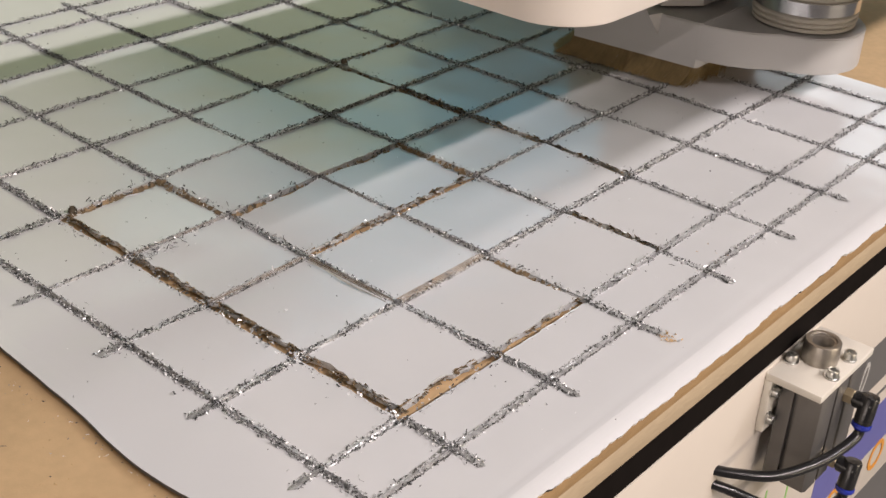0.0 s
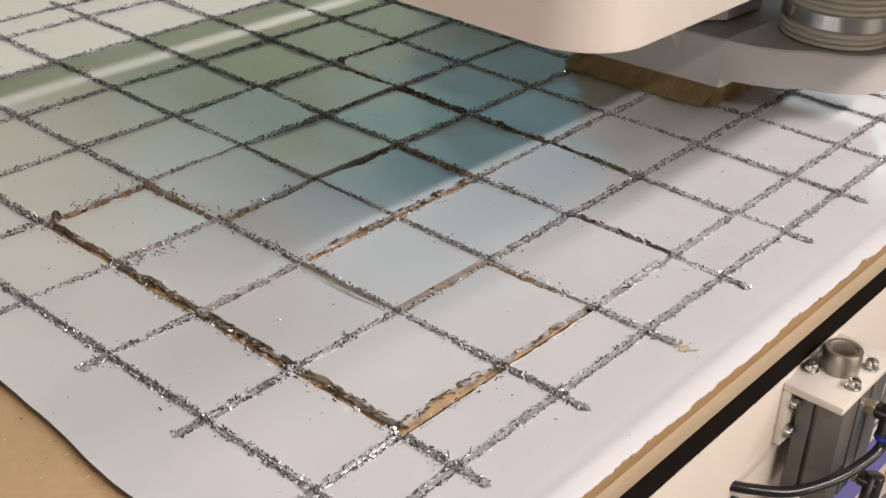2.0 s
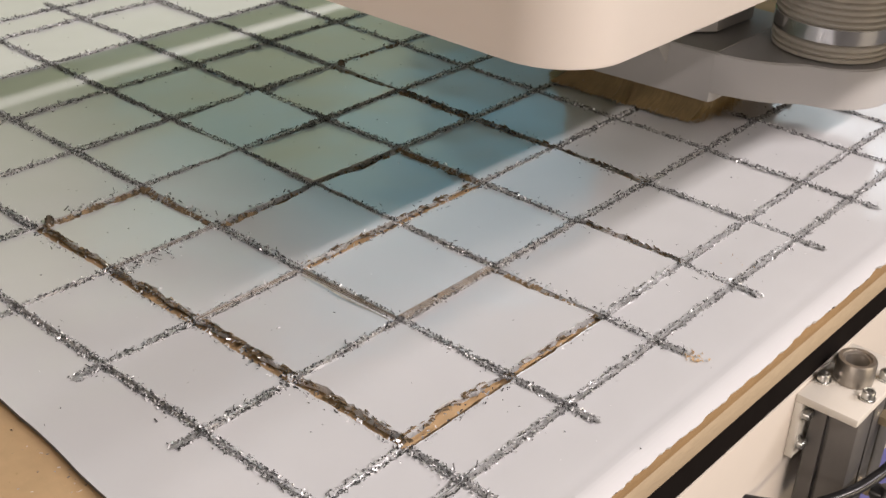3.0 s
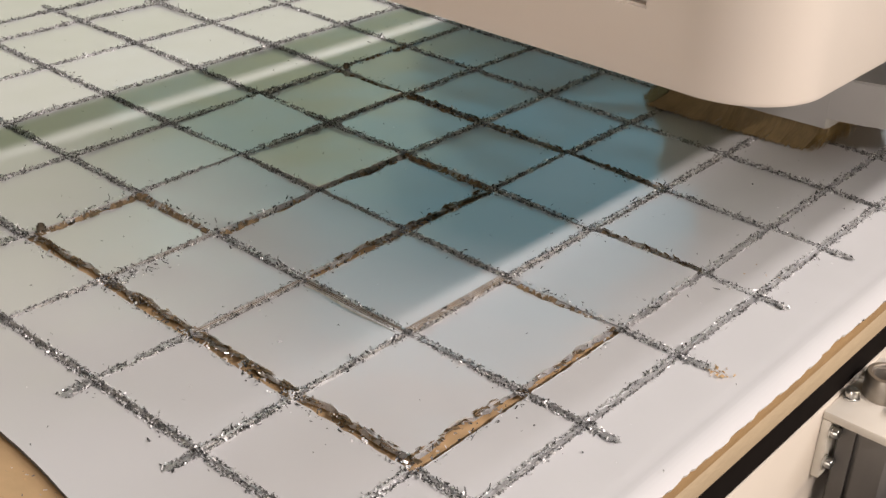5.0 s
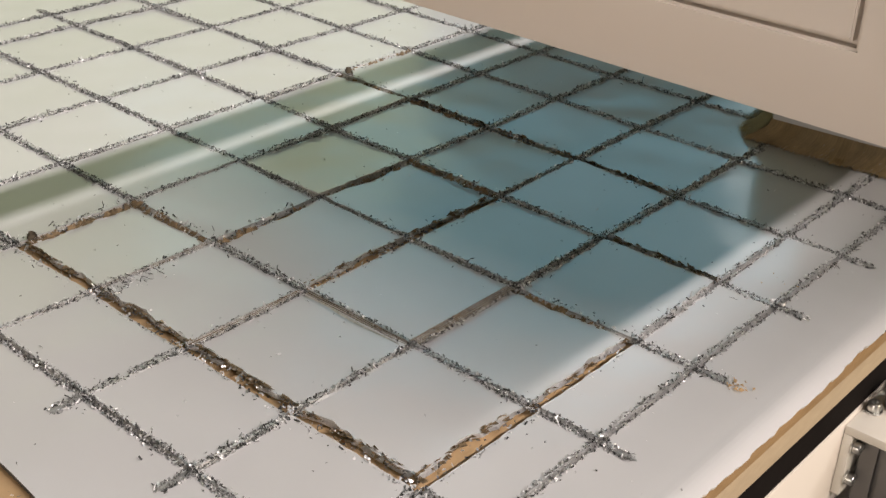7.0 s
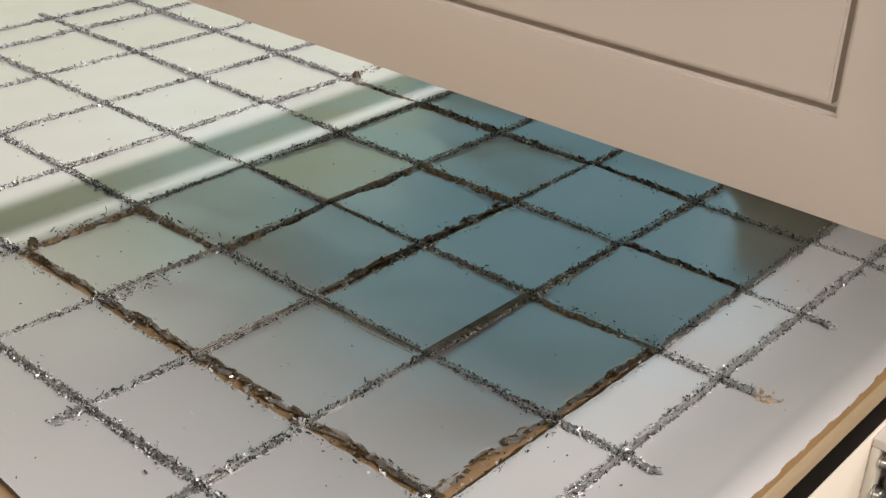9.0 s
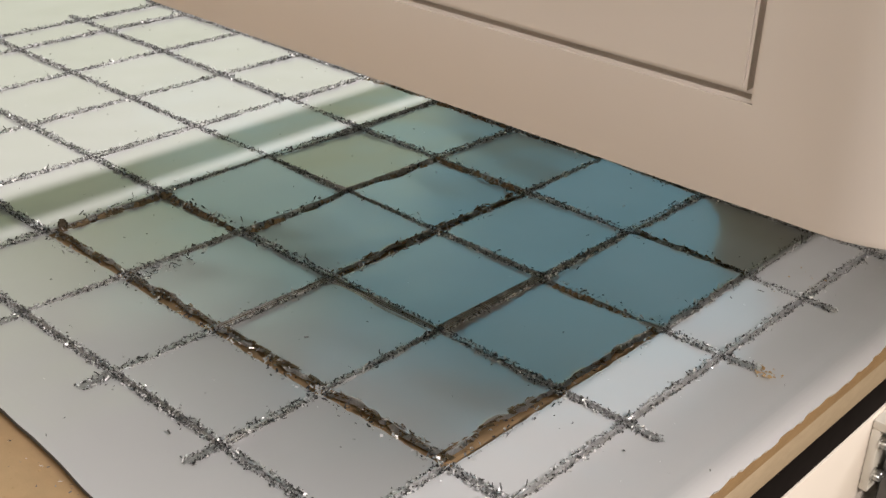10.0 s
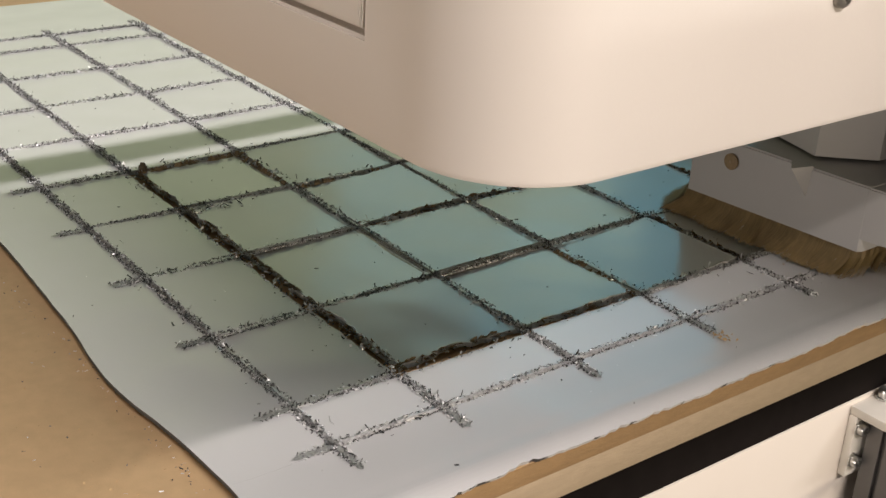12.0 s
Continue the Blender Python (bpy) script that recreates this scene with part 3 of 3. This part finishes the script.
def torn_flakes():
    """Dark torn core and lifted coating along the through cuts."""
    rng = np.random.default_rng(23)
    V, F = [], []
    for a, l, f, t, lw, hw in SLOTS:
        for cell in range(min(f, t), max(f, t)):
            c = (GX if a == "x" else GY)[l]
            p0, p1 = ((GY[cell], GY[cell + 1]) if a == "x" else (GX[cell + 1], GX[cell]))
            wide = max(lw, hw)
            sign = 1 if hw >= lw else -1
            for _ in range(int((p1 - p0) * (2600 if a == "y" else 1700))):
                u = rng.uniform(p0 + 0.002, p1 - 0.002)
                d = max(0, noise.noise((u * 70, c * 40, 1)) + 0.35)
                if rng.random() > d:
                    continue
                base = c + sign * (wide + 0.0016 + rng.normal(0, 0.0007))
                reach = rng.uniform(0.0012, 0.005)
                half = rng.uniform(0.0006, 0.0034)
                z0, z1 = rng.uniform(-0.0012, 0.0002), rng.uniform(-0.0012, 0.0028)
                pts = [(u - half, base, z0), (u + half, base, z0), (u + half * rng.uniform(-0.2, 0.9), base - sign * reach, z1), (u - half * rng.uniform(0, 0.8), base - sign * reach * rng.uniform(0.5, 1), z1)]
                b = len(V)
                V += [(x, y, z) if a == "y" else (y, x, z) for x, y, z in pts]
                F.append((b, b + 1, b + 2, b + 3))
    ob = new("torn_flakes", mesh_from("torn_flakes", V, F, [M_TORN]))
    return tagged(ob, "dark torn flakes along the through cuts", "torn flakes", kind="stuff")


def curls():
    """Single larger offcuts: two upright dark curls and one thin ribbon lying beside a groove."""
    rng = np.random.default_rng(41)
    for x, y, lean in ((-0.3715, 0.1125, 0.4), (-0.4560, 0.4975, -0.3)):
        V, F = [], []
        n = 22
        for k in range(n + 1):
            a, r = 0.62 * k, 0.0040 - 0.00012 * k
            z = 0.0004 + 0.00022 * k
            for dz in (0, 0.0030):
                V.append((x + r * math.cos(a) + lean * (z + dz) * 0.3, y + r * math.sin(a) + rng.normal(0, 0.0002), z + dz))
            if k:
                F.append((2 * k - 2, 2 * k, 2 * k + 1, 2 * k - 1))
        ob = new("metal_curl", mesh_from("metal_curl", V, F, [M_CORE], None, True))
        tagged(ob, "dark curled offcut standing on a groove crossing", "metal curl", "curled offcuts")
    V, F = [], []
    n = 26
    for k in range(n + 1):
        t = k / n
        x, y = -0.187 + 0.081 * t, 0.1912 - 0.0012 * math.sin(math.pi * t) + 0.0005 * math.sin(9 * t)
        z = 0.0008 + 0.0016 * math.sin(math.pi * t) + 0.0006 * math.sin(7 * t)
        for d in (-0.0005, 0.0005):
            V.append((x, y + d * (0.4 + math.sin(math.pi * t)), z + d * 0.5))
        if k:
            F.append((2 * k - 2, 2 * k, 2 * k + 1, 2 * k - 1))
    ob = new("metal_ribbon", mesh_from("metal_ribbon", V, F, [M_ALU], None, True))
    tagged(ob, "thin bright aluminium ribbon lying beside a groove", "metal ribbon")


def board_crumbs():
    """Tan crumbs of fibreboard in the through cuts, beside one overrun and on the bare board."""
    rng = np.random.default_rng(31)
    V, F = [], []

    def crumb(x, y, z, r):
        b = len(V)
        for k in range(6):
            v = Vector(rng.normal(0, 1, 3)).normalized() * r * rng.uniform(0.5, 1)
            V.append((x + v.x, y + v.y, max(z, z + v.z * 0.6 + r * 0.4)))
        F.extend([(b, b + 1, b + 2), (b, b + 2, b + 3), (b, b + 3, b + 4), (b + 5, b + 2, b + 1), (b + 5, b + 3, b + 2), (b + 4, b + 1, b + 5), (b + 4, b, b + 1)])

    for a, l, f, t, lw, hw in SLOTS:
        c = (GX if a == "x" else GY)[l]
        line = GY if a == "x" else GX
        p0, p1 = sorted((line[min(f, t)], line[max(f, t)]))
        for _ in range(int((p1 - p0) * 520)):
            u, w = rng.uniform(p0, p1), c + rng.normal(0.001, 0.003)
            crumb(*((u, w) if a == "y" else (w, u)), rng.uniform(-0.0059, -0.0045), rng.uniform(0.0003, 0.0009))
    for _ in range(26):
        crumb(rng.normal(0.0625, 0.004), rng.normal(0.298, 0.0028), 0.0004, rng.uniform(0.0008, 0.0024))
    for _ in range(9):
        crumb(rng.normal(0.02, 0.01), rng.normal(0.42, 0.014), 0.0003, rng.uniform(0.0005, 0.0015))
    for _ in range(240):
        crumb(rng.uniform(-0.6, 0.08), -0.0375 - abs(rng.normal(0, 0.03)), -0.0059, rng.uniform(0.0003, 0.0012))
    ob = new("fibreboard_crumbs", mesh_from("fibreboard_crumbs", V, F, [M_CRUMB]))
    return tagged(ob, "tan fibreboard crumbs in the cuts and on the bare board", "crumbs", kind="stuff")


cut_sheet()
swarf()
torn_flakes()
curls()
board_crumbs()


# ---- positioning pin on the table's side ----
def hex_screw(parent, x, y, z, r=0.005, h=0.0065, turn=None):
    prof = [(r * 1.25, 0), (r * 1.25, 0.0012), (r, 0.0013), (r, h - 0.0008), (r * 0.88, h), (r * 0.55, h), (r * 0.5, h - 0.003), (0.0004, h - 0.003)]
    return part("screw", lathe(prof, 20, (x, y, z), turn), M_BOLT, parent)


def positioning_pin():
    t = thing("positioning_cylinder", "grey pneumatic cylinder bolted to the table side by a bracket", "pneumatic cylinder", (0.0905, 0.4107, -0.0718))
    # local: x outwards, y along the table, z up from the bracket's top
    part("bracket", merge(box(0.0002, 0.0466, 0, 0.093, -0.0065, 0, 0.0008), box(0.0002, 0.0065, 0, 0.093, -0.055, -0.0066, 0.0008)), M_PLATE, t, "off-white painted angle bracket")
    part("guide_bush", lathe([(0.0143, 0.0002), (0.0143, 0.0172), (0.0136, 0.0184), (0.0108, 0.0184), (0.0104, 0.0179), (0.0102, 0.0169), (0.0088, 0.0167), (0.0084, 0.016), (0.008, 0.002), (0.0003, 0.002)], 44, (0.0215, 0.0465, 0)), M_BUSH, t, "worn steel guide bush")
    for x, y in ((0.0068, 0.028), (0.040, 0.030), (0.0388, 0.063), (0.0065, 0.065)):
        hex_screw(t, x, y, 0.0002, 0.0047, 0.0072)
    body = prism([(0.009, 0.012), (0.011, 0.009), (0.022, 0.009), (0.022, 0.013), (0.026, 0.013), (0.026, 0.009), (0.045, 0.009), (0.047, 0.012), (0.047, 0.028), (0.043, 0.028), (0.043, 0.032), (0.047, 0.032), (0.047, 0.05), (0.045, 0.0552), (0.011, 0.0552), (0.009, 0.05)], -0.099, -0.0067, 0.0008)
    part("cylinder_body", body, M_GREYALU, t, "grey anodised cylinder body")
    part("guide_block", box(0.009, 0.047, 0.0565, 0.082, -0.093, -0.0067, 0.002), M_GREYALU, t)
    for z in (-0.0156, -0.0412):
        hex_screw(t, 0.0068, 0.004, z, 0.0042, 0.006, pose(0, 0, 0, 0, 90, 0))
    for z in (-0.0225, -0.0865):
        down_turn = pose(0, 0, 0, -12, 0, 0)
        stem = part("elbow_fitting", merge(
            lathe([(0.0055, 0), (0.0055, 0.008), (0.0068, 0.0082), (0.0068, 0.022), (0.006, 0.024), (0.0003, 0.024)], 20, (0.047, 0.05, z), pose(0, 0, 0, 0, 90, 0)),
            lathe([(0.0003, 0.008), (0.0065, 0.0075), (0.0072, 0.006), (0.0072, -0.016), (0.0003, -0.016)], 20, (0.066, 0.05, z), down_turn)), M_RUBBER, t, "black push-in elbow fitting")
        part("collar", lathe([(0.0066, 0), (0.0066, 0.006), (0.006, 0.007)], 6, (0.0472, 0.05, z), pose(0, 0, 0, 0, 90, 0), True), M_BRASS, stem, "nickel-brass hexagon collar")
        part("release_ring", lathe([(0.0066, -0.0162), (0.0078, -0.0168), (0.0078, -0.0195), (0.006, -0.0215), (0.0045, -0.0215)], 24, (0.066, 0.05, z), down_turn, True), M_FITBLUE, stem, "blue release ring")
    part("air_hose", pipe([(0.066, 0.0455, -0.0434), (0.0655, 0.042, -0.050), (0.062, 0.026, -0.055), (0.053, 0.0, -0.060), (0.035, -0.030, -0.0640), (0.012, -0.049, -0.0635), (-0.004, -0.0585, -0.0625)], 0.0042), M_RUBBER, t, "black air hose")
    part("air_hose", pipe([(0.066, 0.0455, -0.1074), (0.0655, 0.042, -0.1135), (0.061, 0.024, -0.113), (0.051, -0.003, -0.108), (0.034, -0.030, -0.094), (0.012, -0.048, -0.0815), (-0.004, -0.0575, -0.0764)], 0.0042), M_RUBBER, t, "black air hose")
    return t


def decal(name, y0, y1, z0, z1, material, label, x=0.0908):
    ob = new(name, from_bm(name, box(0.0905, x, y0, y1, z0, z1), material))
    return tagged(ob, label, "decal")


def side_graphics():
    decal("grey_decal", 0.595, 1.5, -0.228, -0.168, M_STK_GREY, "dark grey printed band on the table side")
    decal("grey_line_decal", 0.595, 1.5, -0.2505, -0.2455, M_STK_GREY, "thin grey printed line on the table side")
    decal("violet_decal", 0.585, 1.5, -0.334, -0.268, M_STK_BLUE, "violet-blue printed band on the table side")
    decal("dark_band_decal", 0.56, 1.5, -0.4195, -0.391, M_STK_GREY, "dark grey printed band low on the table side")
    cu = bpy.data.curves.new("tmp_text", "FONT")
    cu.body, cu.size, cu.extrude, cu.shear = "230", 0.054, 0.0004, 0.25
    tmp = bpy.data.objects.new("tmp_text", cu)
    scene.collection.objects.link(tmp)
    me = bpy.data.meshes.new_from_object(tmp.evaluated_get(bpy.context.evaluated_depsgraph_get()))
    bpy.data.objects.remove(tmp)
    me.materials.append(M_STK_WHITE)
    ob = new("number_decal", me)
    ob.matrix_world = Matrix.Translation((0.0912, 0.6060, -0.2190)) @ Matrix(((0, 0, 1, 0), (0.6, 0, 0, 0), (0, 1, 0, 0), (0, 0, 0, 1)))
    tagged(ob, "white outlined number 230 on a grey band", "lettering")
    for y in (0.6450, 0.7550):
        bm = lathe([(0.019, 0), (0.019, 0.0006), (0.0135, 0.0006), (0.0135, 0)], 28, (0.0909, y, -0.352), pose(0, 0, 0, 0, 90, 0))
        ob = new("orange_ring_decal", from_bm("orange_ring_decal", bm, M_STK_ORANGE))
        tagged(ob, "orange printed ring on the cream table side", "decal")
    for y in (0.466, 0.513):
        bm = box(0.0905, 0.0908, y, y + 0.003, -0.30, -0.225)
        ob = new("green_mark_decal", from_bm("green_mark_decal", bm, M_STK_GREEN))
        tagged(ob, "thin green printed line on the table side", "decal")


positioning_pin()
side_graphics()


# ---- the router head (local origin: the dust shoe's front corner, on the sheet) ----
COVER_Z, COVER_TOP = 0.2135, 0.44
FX, FY, CR = 0.1645, -0.4655, 0.0435
LEFT, SLOPE, BACK = -0.175, 1.4, 0.42
PANEL = ((-0.150, 0.2490), (0.0921, 0.2490), (0.0921, 0.36), (0.01, 0.36))


def cover_left(z):
    """The hood's far side leans inwards as it rises."""
    return LEFT + SLOPE * (z - COVER_Z)


def cover_outline(z, inset=0.0):
    r = CR - inset
    pts = [(cover_left(z) + inset - 0.067, FY + inset)]
    pts += arc(FX - CR, FY + CR, r, -90, 0, 16)
    pts += arc(FX - CR, BACK - CR, r, 0, 90, 16)
    pts += [(cover_left(z) + inset, BACK - inset), (cover_left(z) + inset, FY + 0.08)]
    return pts


def head_cover_bm():
    """A thin-walled hood, open below, with a rolled lower lip and a sunk opening for a panel on its long face."""
    bm = bmesh.new()
    top = COVER_TOP
    levels = [(cover_outline(top), top), (cover_outline(COVER_Z + 0.003), COVER_Z + 0.003), (cover_outline(COVER_Z, 0.0012), COVER_Z + 0.0006), (cover_outline(COVER_Z, 0.004), COVER_Z), (cover_outline(COVER_Z, 0.004), COVER_Z + 0.012)]
    rings = [[bm.verts.new((x, y, z)) for x, y in ring] for ring, z in levels]
    n = len(rings[0])
    for a, b in zip(rings, rings[1:]):
        for k in range(n):
            q = (k + 1) % n
            if a is rings[0] and k == 0:
                continue
            bm.faces.new((a[k], b[k], b[q], a[q]))
    # long face: wall round the opening, then the opening's inner edge and back
    A = [rings[1][0], rings[1][1], rings[0][1], rings[0][0]]
    o = [bm.verts.new((x, FY, z)) for x, z in PANEL]
    d = [bm.verts.new((x, FY + 0.006, z)) for x, z in PANEL]
    for k in range(4):
        q = (k + 1) % 4
        bm.faces.new((A[k], A[q], o[q], o[k]))
        bm.faces.new((o[k], o[q], d[q], d[k]))
    bm.faces.new(d)
    bm.faces.new(rings[0])
    bmesh.ops.recalc_face_normals(bm, faces=bm.faces)
    rim = [e for e in bm.edges if all(v in o for v in e.verts)]
    bmesh.ops.bevel(bm, geom=rim, offset=0.0012, segments=2, affect="EDGES")
    return bm


def service_panel_bm():
    bm = bmesh.new()
    g = 0.0022
    pts = [(PANEL[0][0] + g * 2, PANEL[0][1] + g), (PANEL[1][0] - g, PANEL[1][1] + g), (PANEL[2][0] - g, PANEL[2][1] - g), (PANEL[3][0] + g * 2, PANEL[3][1] - g)]
    f = [bm.verts.new((x, FY + 0.0006, z)) for x, z in pts]
    k = [bm.verts.new((x, FY + 0.0058, z)) for x, z in pts]
    bm.faces.new(f)
    bm.faces.new(k[::-1])
    for i in range(4):
        j = (i + 1) % 4
        bm.faces.new((f[i], k[i], k[j], f[j]))
    bmesh.ops.recalc_face_normals(bm, faces=bm.faces)
    bmesh.ops.bevel(bm, geom=[e for e in bm.edges if all(v in f for v in e.verts)], offset=0.001, segments=2, affect="EDGES")
    return bm


SHOE = [(-0.140, -0.0125), (0.0, 0.0), (0.018, 0.005), (0.07, 0.034)] + arc(0.062, 0.096, 0.062, -58, 80, 12) + [(0.02, 0.152), (-0.12, 0.152), (-0.16, 0.12), (-0.162, 0.02)]


def shoe_bm():
    """Moulded body: a deep box over the brush, and a shallower arm that carries the hose."""
    deep = prism([(-0.140, -0.0125), (0.0, 0.0), (0.002, 0.004), (0.002, 0.145), (-0.155, 0.145), (-0.162, 0.02)], 0.0255, 0.072)
    bmesh.ops.bevel(deep, geom=[e for e in deep.edges if all(v.co.z > 0.07 for v in e.verts)], offset=0.0012, segments=2, affect="EDGES")
    arm = prism([(-0.03, -0.0025), (0.0, 0.0002), (0.012, 0.0018), (0.03, 0.0068), (0.05, 0.0165), (0.07, 0.034)] + SHOE[4:18] + [(-0.03, 0.14)], 0.035, 0.0716)
    bmesh.ops.bevel(arm, geom=[e for e in arm.edges if all(v.co.z > 0.07 for v in e.verts)], offset=0.0012, segments=2, affect="EDGES")
    return merge(deep, arm)


def brush_bm():
    """Bristles hanging from the shoe's lower rim, swept back in tufts over the sheet."""
    rng = np.random.default_rng(3)
    rim = [(-0.162, 0.07), (-0.158, 0.02), (-0.142, -0.0095), (-0.07, -0.0035), (-0.004, 0.003), (0.0, 0.012), (0.0, 0.07), (0.0, 0.14)]
    V, F = [], []
    for (xa, ya), (xb, yb) in zip(rim, rim[1:]):
        length = math.hypot(xb - xa, yb - ya)
        tx, ty = (xb - xa) / length, (yb - ya) / length
        nx, ny = ty, -tx
        for k in range(int(length * 22000)):
            t = rng.random()
            depth = rng.uniform(-0.009, 0.0005)
            x, y = xa + (xb - xa) * t + nx * depth, ya + (yb - ya) * t + ny * depth
            tuft = noise.noise((x * 70, y * 70, 4)) + 0.5 * noise.noise((x * 190, y * 190, 4))
            sweep = -0.0120 + 0.0125 * tuft + rng.normal(0, 0.0011) - 0.12 * max(0, -0.09 - x)
            out = 0.0050 + 0.0070 * tuft + rng.normal(0, 0.0008)
            zb = max(0.0005, 0.0022 + 0.0034 * tuft + rng.normal(0, 0.0010))
            w = rng.uniform(0.00014, 0.00026)
            b = len(V)
            for f, z in ((0, 0.0285), (0.4, 0.018), (0.75, 0.009), (1, zb)):
                px, py = x + sweep * f * f + nx * out * f, y + ny * out * f
                V.append((px - tx * w, py - ty * w, z))
                V.append((px + tx * w, py + ty * w, z))
            F += [(b + q, b + q + 1, b + q + 3, b + q + 2) for q in (0, 2, 4)]
    return mesh_from("brush", V, F, [M_BRISTLE])


def router_head():
    h = thing("spindle_unit", "white router spindle unit with rounded cover, dust shoe and brush", "router spindle")
    cover = part("cover", head_cover_bm(), M_COVER, h, "smooth off-white moulded cover with a sunk panel", 30)
    part("service_panel", service_panel_bm(), M_COVER, h, "flush off-white service panel")
    part("underside", prism(cover_outline(COVER_Z, 0.0046), COVER_Z + 0.006, COVER_Z + 0.011), M_UNDER, h, "grey painted underside plate")
    for y, z in ((-0.3127, 0.263), (0.12, 0.263)):
        part("cover_screw", lathe([(0.0042, 0), (0.004, 0.0016), (0.003, 0.003), (0.0019, 0.0034), (0.0018, 0.0012), (0.0002, 0.0012)], 20, (FX, y, z), pose(0, 0, 0, 0, 90, 0)), M_BUSH, h, "dark steel button-head screw")
    shoe = part("dust_shoe", shoe_bm(), M_SHOE, h, "light grey plastic dust shoe")
    rib = bmesh.new()
    vs = [rib.verts.new(p) for p in ((-0.060, -0.0048, 0.0735), (-0.0425, -0.0033, 0.0735), (-0.044, -0.0036, 0.050), (-0.0475, -0.021, 0.0735))]
    for f in ((0, 1, 3), (1, 2, 3), (2, 0, 3), (0, 2, 1)):
        rib.faces.new([vs[k] for k in f])
    part("rib", rib, M_SHOE, shoe, smooth=10)
    part("bolt_cap", lathe([(0.006, 0), (0.006, 0.0016), (0.0045, 0.0026), (0.0003, 0.0026)], 20, (-0.106, -0.0096, 0.0575), pose(0, 0, 0, 90, 0, 0)), M_TORN, shoe, "brown-grey bolt head")
    b = new("brush", brush_bm())
    b.parent = h
    tagged(b, "tan bristle brush skirt")
    part("spindle_block", merge(prism([(-0.12, 0.03), (-0.0535, 0.0122), (-0.0245, 0.045), (-0.022, 0.108), (-0.06, 0.14), (-0.12, 0.14)], 0.0745, 0.23)), M_SHOE, h, "grey spindle clamp block")
    # unseen bar along the head's far side, added to cast a thin shade band
    far_bar = part("far_shade_bar", box(-0.127, -0.098, -1.0, 0.75, 0.296, 0.304, 0.001), M_GREYALU, h, "slim grey bar beside the cover, added to cast a shade band")
    part("far_bar_bracket", box(-0.0985, -0.052, 0.255, 0.285, 0.297, 0.303, 0.0006), M_GREYALU, far_bar)
    # unseen bar and block on an outer arm, added to shade the sheet's margin
    outer_bar = part("outer_shade_bar", box(0.515, 0.547, -0.28, 0.75, 0.49, 0.51, 0.002), M_GREYALU, h, "grey bar at the outer side, added to cast a shade band")
    part("outer_bar_arm", box(FX - 0.002, 0.445, 0.2, 0.235, 0.424, 0.436, 0.0008), M_GREYALU, outer_bar)
    part("outer_shade_block", box(0.43, 0.5155, -0.19, 0.75, 0.424, 0.508, 0.003), M_GREYALU, outer_bar)
    # oval maker's plate, plain
    plate = lathe([(0.021, 0), (0.021, 0.0007), (0.0195, 0.001), (0.0003, 0.001)], 40, (0, 0, 0), pose(0, 0, 0, 0, 90, 0))
    bmesh.ops.transform(plate, matrix=Matrix.Translation((FX + 0.0002, -0.3577, 0.2885)) @ Matrix.Diagonal((1, 1, 0.6, 1)), verts=plate.verts)
    part("oval_plate", plate, M_STK_PALE, h, "pale white-green oval plate")
    # hose with its clamp band
    prof = []
    z = 0.0725
    prof += [(0.0495, z), (0.0515, z + 0.001), (0.0515, z + 0.004), (0.0495, z + 0.005)]
    z += 0.005
    for k in range(26):
        prof += [(0.0498, z + 0.0), (0.0512, z + 0.0008), (0.0524, z + 0.002), (0.0524, z + 0.0031), (0.0512, z + 0.0043), (0.0498, z + 0.005)]
        z += 0.0056
        if k == 1:
            z += 0.016
    hose = part("dust_hose", lathe(prof, 48, (0.062, 0.096, 0)), M_HOSE, h, "ribbed beige-grey extraction hose", 60)
    part("hose_clamp", lathe([(0.0505, 0.0888), (0.0512, 0.0888), (0.0528, 0.0898), (0.0528, 0.1028), (0.0512, 0.1038), (0.0505, 0.1038)], 48, (0.062, 0.096, 0)), M_STEEL, hose, "polished steel clamp band")
    return h


HEAD = router_head()

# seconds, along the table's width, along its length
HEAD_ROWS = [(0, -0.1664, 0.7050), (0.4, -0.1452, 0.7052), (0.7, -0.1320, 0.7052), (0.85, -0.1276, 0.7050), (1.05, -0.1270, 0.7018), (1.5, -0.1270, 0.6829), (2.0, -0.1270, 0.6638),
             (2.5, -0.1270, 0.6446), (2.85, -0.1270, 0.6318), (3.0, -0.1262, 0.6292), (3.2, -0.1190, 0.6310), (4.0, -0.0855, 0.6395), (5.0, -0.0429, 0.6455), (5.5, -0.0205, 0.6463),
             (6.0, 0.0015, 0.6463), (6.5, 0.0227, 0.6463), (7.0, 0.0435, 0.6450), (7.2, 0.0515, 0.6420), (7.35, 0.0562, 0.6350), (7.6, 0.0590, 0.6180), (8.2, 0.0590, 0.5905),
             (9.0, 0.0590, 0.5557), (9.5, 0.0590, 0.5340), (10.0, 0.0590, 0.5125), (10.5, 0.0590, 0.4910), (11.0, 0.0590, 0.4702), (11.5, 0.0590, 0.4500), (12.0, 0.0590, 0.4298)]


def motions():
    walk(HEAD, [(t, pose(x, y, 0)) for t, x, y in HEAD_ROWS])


motions()
